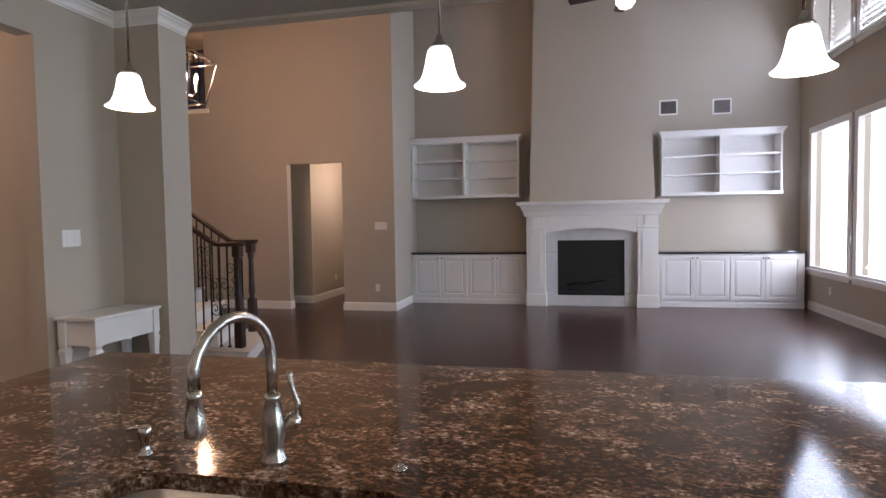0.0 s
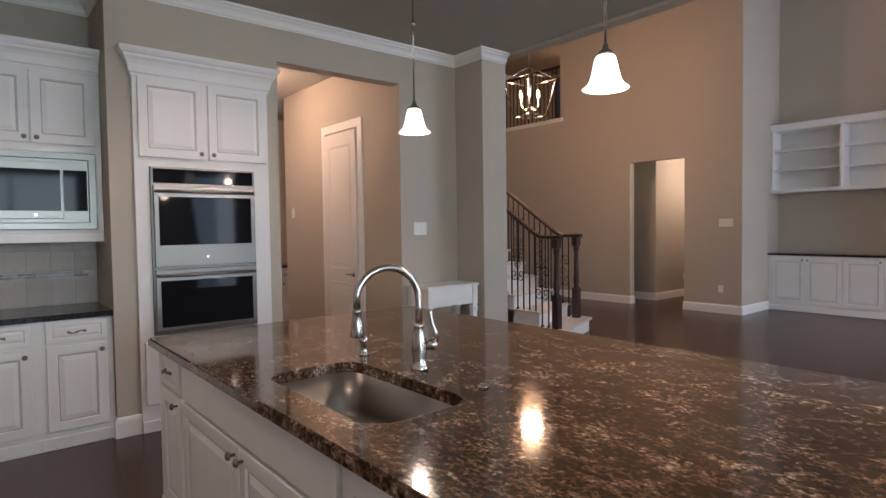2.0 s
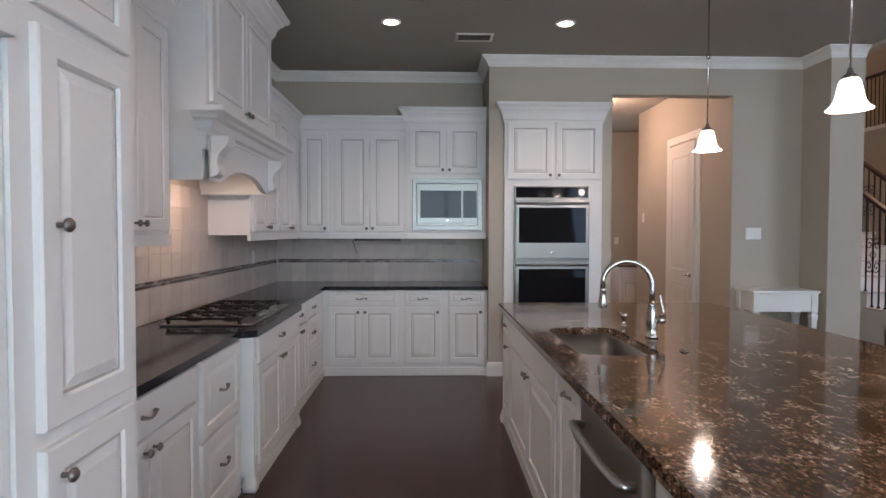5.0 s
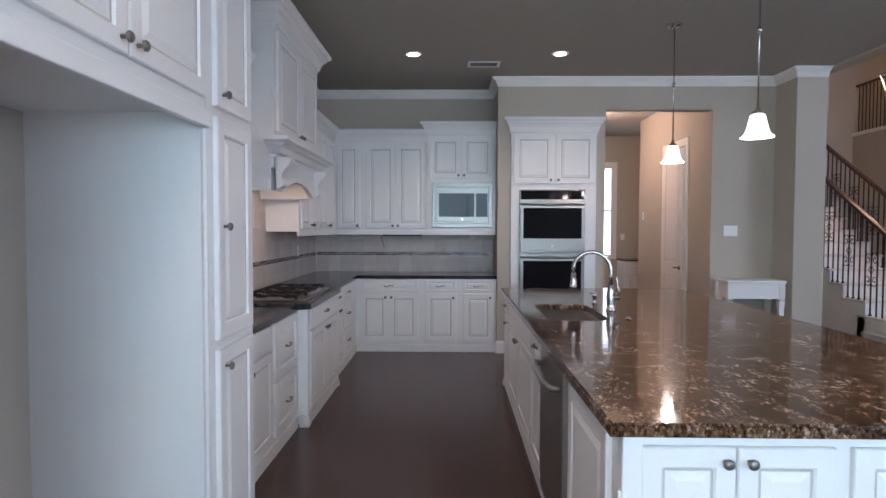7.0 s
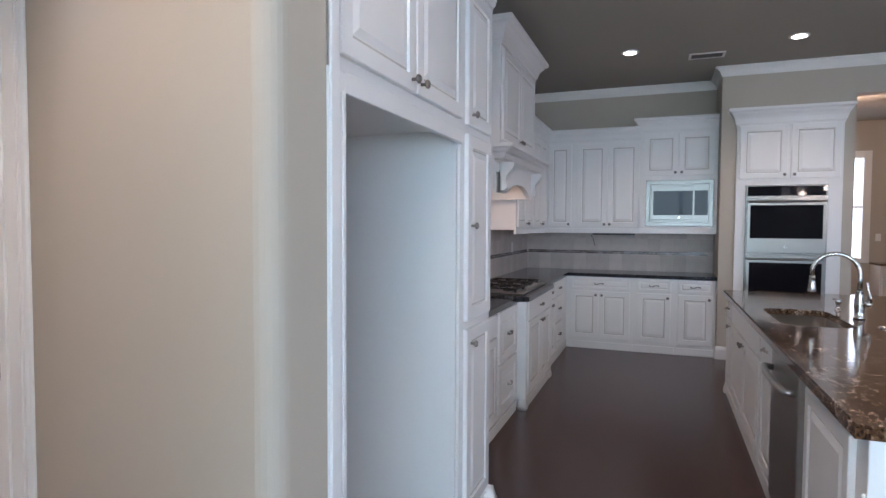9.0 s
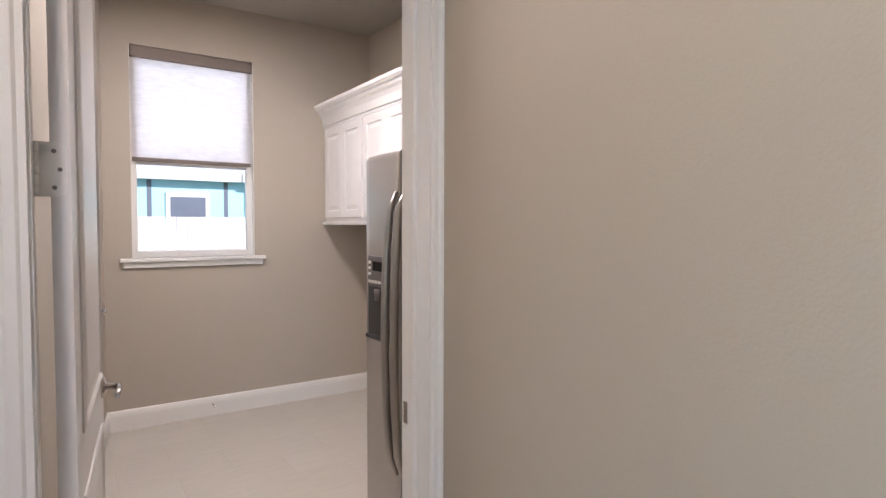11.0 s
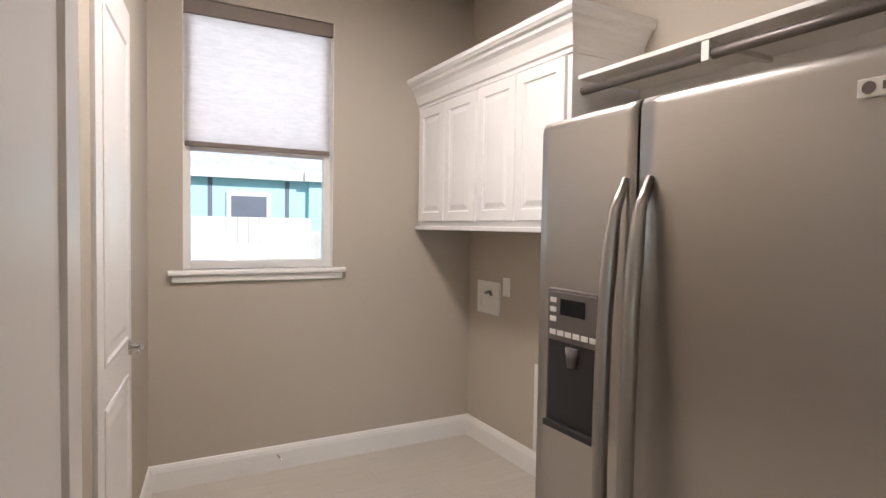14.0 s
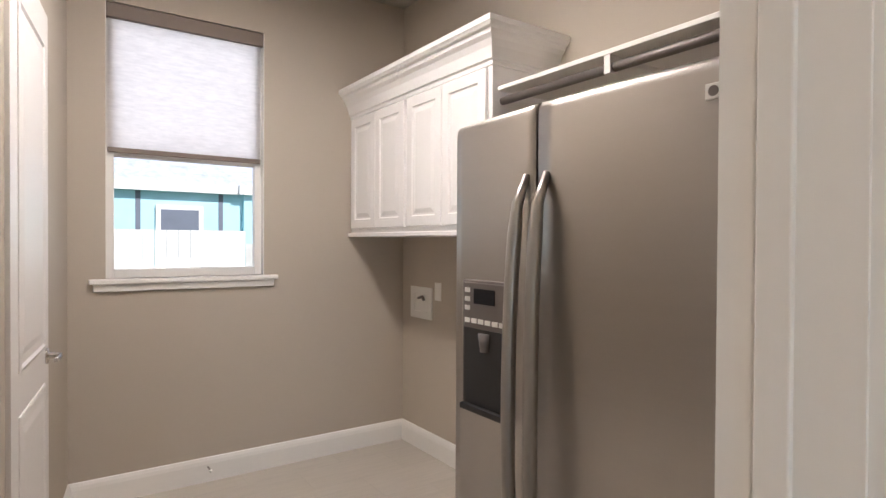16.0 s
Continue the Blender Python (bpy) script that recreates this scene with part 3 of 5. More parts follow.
ct = thing("cooktop", pose(-0.385, -0.83, 0.916), "five-burner gas cooktop with black iron grates", "cooktop")
part("tray", boxes((-0.46, 0.46, -0.265, 0.265, 0, 0.012), bevel=0.005), STEEL, ct)
for k, x in enumerate((-0.30, 0.0, 0.30)):
    g = bmesh.new()
    for u in (-0.135, 0.135):
        box(g, x + u - 0.007, x + u + 0.007, -0.23, 0.2, 0.034, 0.048, 0.003)
    for v in (-0.23, -0.01, 0.2):
        box(g, x - 0.142, x + 0.142, v - 0.007, v + 0.007, 0.034, 0.048, 0.003)
    for v in (-0.12, 0.1):
        box(g, x - 0.10, x - 0.04, v - 0.006, v + 0.006, 0.036, 0.05, 0.002)
        box(g, x + 0.04, x + 0.10, v - 0.006, v + 0.006, 0.036, 0.05, 0.002)
        box(g, x - 0.006, x + 0.006, v - 0.09, v - 0.035, 0.036, 0.05, 0.002)
        box(g, x - 0.006, x + 0.006, v + 0.035, v + 0.09, 0.036, 0.05, 0.002)
    for u in (-0.135, 0.135):
        for v in (-0.22, 0.19):
            box(g, x + u - 0.008, x + u + 0.008, v - 0.008, v + 0.008, 0.011, 0.036)
    part("grate", g, IRON, ct, "black cast-iron grate")
for x, y, r in ((-0.3, -0.12, 0.04), (-0.3, 0.1, 0.034), (0, -0.01, 0.05), (0.3, -0.12, 0.034), (0.3, 0.1, 0.04)):
    part("burner", lathe([(r + 0.012, 0.011), (r + 0.012, 0.018), (r, 0.02), (r, 0.03), (r * 0.6, 0.032)], 18, at=(x, y, 0)), DARK, ct)
for k in range(5):
    part("control_knob", lathe([(0.019, 0.012), (0.018, 0.034), (0.012, 0.037)], 14, at=(-0.18 + 0.09 * k, 0.238, 0)), STEEL, ct)

# wall cabinets over the cooktop run
c = cabinet("wall_cabinet", at_cook(1.765, -0.90), 1.40, 0.32, 1.44, 2.55, [("door", 0.03, 0.36, 1.47, 2.5, (0.33, 1.505)), ("door", 0.364, 0.70, 1.47, 2.5, (0.394, 1.505)), ("door", 0.72, 1.04, 1.47, 2.5, (1.01, 1.505)), ("door", 1.044, 1.37, 1.47, 2.5, (1.074, 1.505))], LUP + " with paired doors", "wall cabinets", (0.075, 2.68), rail=True)
c = cabinet("wall_cabinet", at_cook(-1.0, -0.90), 1.66, 0.32, 1.44, 2.55, [("door", 0.05, 0.42, 1.47, 2.5, (0.39, 1.505)), ("door", 0.424, 0.80, 1.47, 2.5, (0.454, 1.505)), ("door", 0.84, 1.21, 1.47, 2.5, (1.18, 1.505)), ("door", 1.214, 1.6, 1.47, 2.5, (1.244, 1.505))], LUP + " with paired doors", "wall cabinets", (0.075, 2.68), rail=True)

hood = thing("range_hood", at_cook(0.37, -0.70), "white panelled range hood with corbels and an arched valance", "range hood")
HW = 1.25
part("upper_body", boxes((0, HW, 0, 0.52, 1.90, 2.90)), CAB, hood)
for x0, x1, g in ((0.05, HW / 2 - 0.003, HW / 2 - 0.04), (HW / 2 + 0.003, HW - 0.05, HW / 2 + 0.04)):
    front(hood, "door", x0, x1, 2.16, 2.86, (g, 2.20))
part("crown", sweep([(0, 0.52), (0, 0), (HW, 0), (HW, 0.52)], [(o * 1.3, z * 1.5 + 2.88) for o, z in CROWN]), CAB, hood)
part("mantel_shelf", sweep([(-0.006, 0.03), (-0.006, 0), (HW + 0.006, 0), (HW + 0.006, 0.03)], [(0, 1.975), (0.02, 1.975), (0.022, 1.99), (0.05, 2.0), (0.062, 2.02), (0.072, 2.035), (0.10, 2.045), (0.112, 2.062), (0.13, 2.068), (0.14, 2.075), (0.14, 2.10), (0, 2.10)]), CAB, hood)
bm = bmesh.new()
n = 16
top, bot = [], []
for k in range(n + 1):
    x = 0.02 + (HW - 0.04) * k / n
    u = (x - HW / 2) / (HW / 2 - 0.22)
    zb = 1.74 if abs(u) > 1 else 1.74 + 0.095 * (1 - u * u) ** 0.7
    top.append((x, 1.98))
    bot.append((x, zb))
for y0, y1 in ((-0.012, 0.025),):
    vs = [[bm.verts.new((x, y, z)) for x, z in row] for y in (y0, y1) for row in (top, bot)]
    for k in range(n):
        bm.faces.new((vs[0][k], vs[1][k], vs[1][k + 1], vs[0][k + 1]))
        bm.faces.new((vs[2][k], vs[2][k + 1], vs[3][k + 1], vs[3][k]))
        bm.faces.new((vs[1][k], vs[3][k], vs[3][k + 1], vs[1][k + 1]))
part("arched_valance", bm, CAB, hood)
part("side_panel", boxes((0, 0.02, 0.025, 0.52, 1.74, 1.9)), CAB, hood)
part("side_panel", boxes((HW - 0.02, HW, 0.025, 0.52, 1.74, 1.9)), CAB, hood)
for x in (0.03, HW - 0.13):
    bm = bmesh.new()
    prof = [(0, 1.976), (-0.105, 1.976), (-0.108, 1.95), (-0.098, 1.925), (-0.072, 1.90), (-0.05, 1.87), (-0.042, 1.835), (-0.05, 1.81), (-0.056, 1.79), (-0.05, 1.772), (-0.03, 1.76), (0, 1.755)]
    a, b = [[bm.verts.new((xx, y, z)) for y, z in prof] for xx in (x, x + 0.10)]
    for k in range(len(prof)):
        k2 = (k + 1) % len(prof)
        bm.faces.new((a[k], a[k2], b[k2], b[k]))
    bm.faces.new(a[::-1])
    bm.faces.new(b)
    part("corbel", bm, CAB, hood)
part("hood_insert", boxes((0.2, HW - 0.2, 0.06, 0.48, 1.89, 1.905)), STEEL, hood)
area("hood_lamp", (-0.3, -0.95, 1.87), (-0.3, -0.95, 0.9), 0.5, 0.1, 3.6, (1, 0.72, 0.48))

# tall pantry and the empty refrigerator recess
pc = cabinet("pantry_cabinet", at_cook(2.255, -0.365), 0.475, 0.85, 0.0, 2.62, [("door", 0.06, 0.43, 0.12, 1.0, (0.11, 0.93)), ("door", 0.06, 0.43, 1.04, 1.90, (0.11, 1.48)), ("door", 0.06, 0.43, 1.94, 2.57, (0.11, 1.99))],
             "tall narrow white pantry cabinet with three doors", "tall cabinets", (0.075, 2.76), ends=(0, 1))
toe(pc, 0.475)
part("foot", lathe([(0.06, 0), (0.06, 0.03), (0.045, 0.06), (0.034, 0.1)], 4, at=(0.45, -0.01, 0), turn=Matrix.Rotation(radians(45), 3, "Z")), CAB, pc)
rc = cabinet("refrigerator_surround", at_cook(3.357, -0.365), 1.10, 0.83, 1.90, 2.62, [("door", 0.06, 0.565, 1.95, 2.57, (0.53, 1.99)), ("door", 0.575, 1.075, 1.95, 2.57, (0.61, 1.99))],
             "white cabinet surround over an empty refrigerator recess", "tall cabinets", (0.075, 2.76))
part("lower_trim", boxes((0.075, 1.10, -0.02, 0.01, 1.845, 1.905), bevel=0.004), CAB, rc)
part("side_panel", boxes((0.0, 0.05, -0.012, 0.83, 0, 1.9), bevel=0.003), CAB, rc)
part("face_stile", boxes((-0.012, 0.075, -0.022, -0.0125, 0, 1.90), (-0.012, 0.03, -0.032, -0.022, 0, 2.6), (0.052, 0.07, -0.028, -0.022, 0, 1.845), (0.05, 0.075, -0.0125, 0.012, 0, 1.9), bevel=0.003), CAB, rc)
part("side_panel", boxes((1.075, 1.098, 0.01, 0.83, 0, 1.9)), CAB, rc)
part("recess_back", boxes((0.05, 1.075, 0.665, 0.69, 0, 1.9)), PAINT, rc, "greige painted back of the recess")

# backsplash: pale tiles and a mosaic band
solid("wall_backsplash", boxes((XB, 1.765, YC, YC + 0.006, 0.915, 1.75), (XB, XB + 0.006, YC + 0.006, 1.08, 0.915, 1.44)), STONE, "pale grout behind the tile backsplash", "backsplash", "structure")

# ---- island ----
IX0, IX1, IY0, IY1 = -1.04, 2.735, 1.01, 2.70
SX0, SX1, SY0, SY1 = 0.14, 0.88, 1.155, 1.525
bm = bmesh.new()
r = 0.09
hole = []
for cx, cy, a0 in ((SX1 - r, SY1 - r, 0), (SX0 + r, SY1 - r, 90), (SX0 + r, SY0 + r, 180), (SX1 - r, SY0 + r, 270)):
    for k in range(6):
        a = radians(a0 + 18 * k)
        hole.append((cx + r * math.cos(a), cy + r * math.sin(a)))
outer = [(IX1, IY1), (IX0, IY1), (IX0, IY0), (IX1, IY0)]


def slab_with_hole(bm, outer, hole, z0, z1):
    """Outer has four corners; the hole runs the same way round with six points a corner."""
    lv = {}
    for z in (z0, z1):
        lv[z] = ([bm.verts.new((x, y, z)) for x, y in outer], [bm.verts.new((x, y, z)) for x, y in hole])
    for z in (z0, z1):
        o, h = lv[z]
        for c in range(4):
            for k in range(5):
                bm.faces.new((o[c], h[c * 6 + k], h[c * 6 + k + 1]))
            bm.faces.new((o[c], h[c * 6 + 5], h[(c * 6 + 6) % 24], o[(c + 1) % 4]))
    (oa, ha), (ob, hb) = lv[z0], lv[z1]
    for k in range(4):
        bm.faces.new((oa[k], oa[(k + 1) % 4], ob[(k + 1) % 4], ob[k]))
    for k in range(24):
        bm.faces.new((ha[k], ha[(k + 1) % 24], hb[(k + 1) % 24], hb[k]))
    bmesh.ops.recalc_face_normals(bm, faces=bm.faces)
    rim = [e for e in bm.edges if all(abs(v.co.z - z1) < 1e-6 for v in e.verts) and len([f for f in e.link_faces if abs(f.normal.z) < 0.5]) == 1]
    bmesh.ops.bevel(bm, geom=rim, offset=0.008, segments=2, affect="EDGES")
    return bm


solid("island_worktop", slab_with_hole(bm, outer, hole, 0.874, 0.914), GRANITE, "polished brown and gold veined granite island top", "worktop")
sk = thing("kitchen_sink", pose(0, 0, 0), "undermounted stainless steel single-bowl sink", "sink")
bm = bmesh.new()
cx, cy = (SX0 + SX1) / 2, (SY0 + SY1) / 2
rings = []
for s, z in ((1.04, 0.873), (1.0, 0.873), (0.985, 0.72), (0.93, 0.69), (0.1, 0.682)):
    rings.append([bm.verts.new((cx + (x - cx) * s, cy + (y - cy) * s, z)) for x, y in hole])
for a, b in zip(rings, rings[1:]):
    for k in range(24):
        f = bm.faces.new((a[k], a[(k + 1) % 24], b[(k + 1) % 24], b[k]))
        f.smooth = True
bm.faces.new(rings[-1])
part("bowl", bm, SINK, sk)
part("drain", lathe([(0.045, 0.683), (0.045, 0.688), (0.03, 0.688), (0.028, 0.684)], 18, at=(cx, cy, 0)), NICKEL, sk)

fa = thing("kitchen_faucet", pose(0.463, 1.635, 0.914, 0, 0, 79), "brushed nickel gooseneck pull-down kitchen faucet", "faucet")
part("base", lathe([(0.033, 0), (0.033, 0.012), (0.027, 0.02), (0.026, 0.05), (0.031, 0.085), (0.027, 0.13), (0.019, 0.165), (0.021, 0.17), (0.021, 0.178), (0.016, 0.183)], 22), NICKEL, fa)
R = 0.127
pts = [(0, 0, 0.17), (0, 0, 0.25)] + [(-R + R * math.cos(a), 0, 0.275 + R * math.sin(a)) for a in [radians(k * 15) for k in range(0, 12)]]
pts += [(-2 * R + 0.004, 0, 0.25)]
part("spout", tube(pts, 0.0135, 14), NICKEL, fa)
part("spray_head", lathe([(0.014, 0), (0.017, -0.01), (0.017, -0.016), (0.0145, -0.02), (0.021, -0.06), (0.025, -0.10), (0.023, -0.105)], 18, at=(-2 * R + 0.004, 0, 0.26)), NICKEL, fa)
hd = lathe([(0.012, 0), (0.013, 0.02), (0.024, 0.035), (0.024, 0.05), (0.012, 0.06)], 16, at=(0.015, 0, 0.085), turn=Matrix.Rotation(radians(65), 3, "Y"))
tube([(0.068, 0, 0.11), (0.064, 0, 0.15), (0.05, 0, 0.19), (0.044, 0, 0.225), (0.047, 0, 0.235)], [0.010, 0.008, 0.007, 0.009, 0.007], 10, hd)
bmesh.ops.rotate(hd, cent=(0, 0, 0), matrix=Matrix.Rotation(radians(-40), 3, "Z"), verts=hd.verts)
part("lever", hd, NICKEL, fa)
sp = thing("soap_dispenser", pose(0.088, 1.617, 0.914, 0, 0, -60), "brushed nickel soap dispenser pump", "soap dispenser")
part("body", lathe([(0.02, 0), (0.02, 0.006), (0.013, 0.012), (0.012, 0.045), (0.017, 0.048), (0.018, 0.075), (0.012, 0.08)], 18), NICKEL, sp)
part("nozzle", tube([(0, 0, 0.072), (0, -0.02, 0.078), (0, -0.045, 0.074)], [0.008, 0.006, 0.005], 10), NICKEL, sp)
solid("air_switch", lathe([(0.02, 0), (0.02, 0.006), (0.013, 0.007), (0.013, 0.012), (0.004, 0.013)], 18, at=(0.797, 1.655, 0.914)), NICKEL, "small round nickel button on the island top", "switch")

IF = 1.055
DW0, DW1 = 1.33, 1.945
units = [(-0.945, -0.555, "single"), (-0.555, 0.90, "pair"), (0.90, DW0 - 0.01, "pull"), (DW1 + 0.01, 2.675, "end")]
for x0, x1, kind in units:
    w = x1 - x0
    if kind == "single":
        fs = [("drawer", 0.05, w - 0.02, 0.71, 0.855, (w / 2, 0.785)), ("door", 0.05, w - 0.02, 0.125, 0.69, (w - 0.06, 0.65))]
    elif kind == "pair":
        fs = [("slab", 0.02, w - 0.02, 0.70, 0.855), ("door", 0.02, w / 2 - 0.002, 0.125, 0.685, (w / 2 - 0.04, 0.645)), ("door", w / 2 + 0.002, w - 0.02, 0.125, 0.685, (w / 2 + 0.04, 0.645))]
    elif kind == "pull":
        fs = [("door", 0.02, w - 0.02, 0.125, 0.855)]
    else:
        fs = [("door", 0.06, w - 0.08, 0.125, 0.84)]
    c = cabinet("island_cabinet", pose(x0, IF, 0), w, 0.07 if kind == "pair" else 0.62, 0.0, 0.873, fs, "white glazed raised-panel island cabinet", "island cabinets")
    if kind == "pull":
        pull(c, w / 2, 0.80, -0.021)
    toe(c, w)
solid("island_core", boxes((-0.945, 2.05, 1.68, 2.42, 0, 0.873), (DW0, DW1, 1.66, 1.68, 0, 0.873), bevel=0), CAB, "white painted back of the kitchen island", "cabinet")
for x in (-0.965, 2.69):
    p = thing("cabinet_post", pose(x, IF - 0.006, 0), "white fluted corner post of the island", "cabinet post", "corner posts")
    part("shaft", boxes((-0.03, 0.03, 0, 0.06, 0.09, 0.873), bevel=0.004), CAB, p)
    part("foot", lathe([(0.055, 0), (0.055, 0.03), (0.043, 0.06), (0.036, 0.092)], 4, at=(0, 0.02, 0), turn=Matrix.Rotation(radians(45), 3, "Z")), CAB, p)
for y0, w in ((1.075, 0.615), (1.69, 0.73)):
    c = cabinet("island_cabinet", pose(2.70, y0, 0, 0, 0, 90), w, 0.62 if y0 > 1.5 else 0.02, 0.0, 0.873,
                [("door", 0.03, w / 2 - 0.002, 0.125, 0.84, (w / 2 - 0.035, 0.80)), ("door", w / 2 + 0.002, w - 0.02, 0.125, 0.84, (w / 2 + 0.035, 0.80))],
                "white glazed island end cabinet with two doors", "island cabinets")
    toe(c, w)
dw = thing("dishwasher", pose(DW0, IF, 0), "stainless steel dishwasher with a bar handle", "dishwasher")
part("tub", boxes((0.005, 0.61, 0.03, 0.58, 0.08, 0.868)), DARK, dw)
part("door", boxes((0.004, 0.611, -0.03, 0.03, 0.10, 0.862), bevel=0.008), STEEL, dw)
part("handle", tube([(0.05, -0.03, 0.77), (0.05, -0.07, 0.775), (0.18, -0.085, 0.775), (0.43, -0.085, 0.775), (0.56, -0.07, 0.775), (0.56, -0.03, 0.77)], 0.016, 12), STEEL, dw)
part("toe_kick", boxes((0.004, 0.611, 0.05, 0.07, 0.0, 0.1)), DARK, dw)

# ---- lamps over the island and in the ceiling ----


def pendant(x, y, dz):
    p = thing("pendant_lamp", pose(x, y, 0), "lit white glass bell pendant on a nickel stem", "pendant lamp", "island pendants")
    part("canopy", lathe([(0.065, H), (0.065, H - 0.01), (0.05, H - 0.025), (0.012, H - 0.03)][::-1], 20), NICKEL, p)
    part("stem", tube([(0, 0, H - 0.02), (0, 0, 2.24 + dz)], 0.0055, 8), NICKEL, p)
    part("joint", lathe([(0.006, 2.70), (0.013, 2.705), (0.016, 2.72), (0.013, 2.735), (0.006, 2.74)], 12), NICKEL, p)
    part("cap", lathe([(r, z + dz) for r, z in ((0.036, 2.192), (0.035, 2.204), (0.026, 2.214), (0.014, 2.222), (0.011, 2.243), (0.006, 2.248))], 18), NICKEL, p)
    bell = [(0.096, 2.050), (0.099, 2.053), (0.09, 2.059), (0.076, 2.072), (0.065, 2.095), (0.057, 2.125), (0.051, 2.155), (0.046, 2.178), (0.040, 2.19), (0.02, 2.195)]
    part("shade", lathe([(r, z + dz) for r, z in bell], 28), SHADE, p, "glowing white glass bell shade")
    point("pendant_light", (x, y, 1.985 + dz), 8, (1, 0.78, 0.56), 0.035)


for x, dz in ((-0.645, 0.0), (0.735, 0.0), (1.98, -0.03)):
    pendant(x, 2.46, dz)


def downlight(x, y, power=18):
    d = thing("downlight", pose(x, y, H), "lit recessed downlight with a white trim ring", "ceiling light", "recessed downlights")
    bm = lathe([(0.085, 0), (0.085, -0.006), (0.066, -0.008), (0.062, 0.0)][::-1], 24)
    part("trim_ring", bm, TRIM, d)
    part("lens", lathe([(0.058, -0.0095), (0.058, -0.006)], 20), CAN, d)
    s = bpy.data.lights.new("downlight_beam", "SPOT")
    s.energy, s.color, s.spot_size, s.spot_blend, s.shadow_soft_size = power * 1.5, (1, 0.78, 0.56), radians(115), 0.6, 0.05
    new("downlight_beam", s).location = (x, y, H - 0.03)


for x, y in ((-1.44, 0.152), (-1.43, 1.624), (1.0, 0.15), (3.4, 1.6), (3.4, 0.1)):
    downlight(x, y)


# Unseen downlight, added to warm the wall beside the laundry door.
downlight(4.45, -0.75, 60)


def grille(m, w, h, label, slats=8):
    g = thing("air_grille", m, label, "air vent")
    part("frame", boxes((-w / 2, w / 2, -0.008, 0, -h / 2, -h / 2 + 0.025), (-w / 2, w / 2, -0.008, 0, h / 2 - 0.025, h / 2), (-w / 2, -w / 2 + 0.025, -0.008, 0, -h / 2 + 0.025, h / 2 - 0.025), (w / 2 - 0.025, w / 2, -0.008, 0, -h / 2 + 0.025, h / 2 - 0.025)), TRIM, g)
    part("backing", boxes((-w / 2 + 0.025, w / 2 - 0.025, -0.003, -0.001, -h / 2 + 0.025, h / 2 - 0.025)), GREY, g)
    for k in range(slats):
        z = -h / 2 + 0.03 + (h - 0.06) * (k + 0.5) / slats
        part("slat", boxes((-w / 2 + 0.025, w / 2 - 0.025, -0.007, -0.003, z - 0.003, z + 0.003)), GREY, g)


grille(pose(2.92, YB, 3.50), 0.31, 0.27, "white framed return air grille high on the wall")
grille(pose(3.80, YB, 3.47), 0.31, 0.27, "white framed return air grille high on the wall")
grille(pose(-1.80, 0.88, H) @ pose(0, 0, 0, 90, 0, 0) @ pose(0, 0, 0, 0, 90, 0) @ pose(0, 0, 0, 0, 0, 0), 0.34, 0.2, "white ceiling supply register")

# ---- great room ----


def built_in(x0, x1):
    c = cabinet("built_in_cabinet", pose(x0, 10.78, 0), x1 - x0, 0.42, 0.0, 0.92, [], "white built-in base cabinet with four panelled doors", "built-in cabinets")
    w = x1 - x0
    for k in range(4):
        a = 0.04 + (w - 0.08) * k / 4
        b = 0.04 + (w - 0.08) * (k + 1) / 4
        g = b - 0.04 if k % 2 == 0 else a + 0.04
        front(c, "door", a + (0.004 if k % 2 else 0.012), b - (0.012 if k % 2 else 0.004), 0.13, 0.88, (g, 0.85))
    toe(c, w)
    solid("granite_worktop", boxes((x0 - 0.005, x1 + 0.005, 10.745, YB, 0.921, 0.955), bevel=0.004), BLACK, "dark granite top on the built-in cabinet", "worktop")


built_in(-1.75, 0.42)
built_in(2.69, 4.98)


def shelf_unit(x0, x1, z0, z1):
    s = thing("wall_shelf", pose(x0, 10.86, 0), "empty white wall-hung shelf unit with crown moulding", "shelf", "wall shelves")
    w, d = x1 - x0, YB - 10.86
    part("side", boxes((0, 0.03, 0, d, z0, z1)), CAB, s)
    part("side", boxes((w - 0.03, w, 0, d, z0, z1)), CAB, s)
    part("divider", boxes((w / 2 - 0.02, w / 2 + 0.02, 0, d - 0.015, z0, z1)), CAB, s)
    part("back", boxes((0.03, w - 0.03, d - 0.015, d, z0, z1)), CAB, s)
    part("bottom", boxes((-0.01, w + 0.01, -0.012, d, z0 - 0.05, z0), bevel=0.005), CAB, s)
    part("top", boxes((0.0, w, 0, d, z1, z1 + 0.03)), CAB, s)
    part("crown", sweep([(0, d), (0, 0), (w, 0), (w, d)], [(o * 0.6, z * 0.9 + z1) for o, z in CROWN]), CAB, s)
    for k in (1, 2):
        z = z0 + (z1 - z0) * k / 3
        for a, b in ((0.03, w / 2 - 0.02), (w / 2 + 0.02, w - 0.03)):
            part("shelf_board", boxes((a, b, 0.02, d - 0.015, z - 0.012, z + 0.012)), CAB, s)


shelf_unit(-1.74, 0.29, 2.02, 3.0)
shelf_unit(2.76, 4.66, 1.97, 2.92)

# chimney breast, tapering upwards
bm = bmesh.new()
lo = [bm.verts.new(p) for p in ((0.49, 10.72, 0), (2.64, 10.72, 0), (2.64, YB, 0), (0.49, YB, 0))]
hi = [bm.verts.new(p) for p in ((0.60, 10.80, HG), (2.47, 10.80, HG), (2.47, YB, HG), (0.60, YB, HG))]
mid = [bm.verts.new(p) for p in ((0.49, 10.72, 1.8), (2.64, 10.72, 1.8), (2.64, YB, 1.8), (0.49, YB, 1.8))]
for a, b in ((lo, mid), (mid, hi)):
    for k in range(4):
        bm.faces.new((a[k], a[(k + 1) % 4], b[(k + 1) % 4], b[k]))
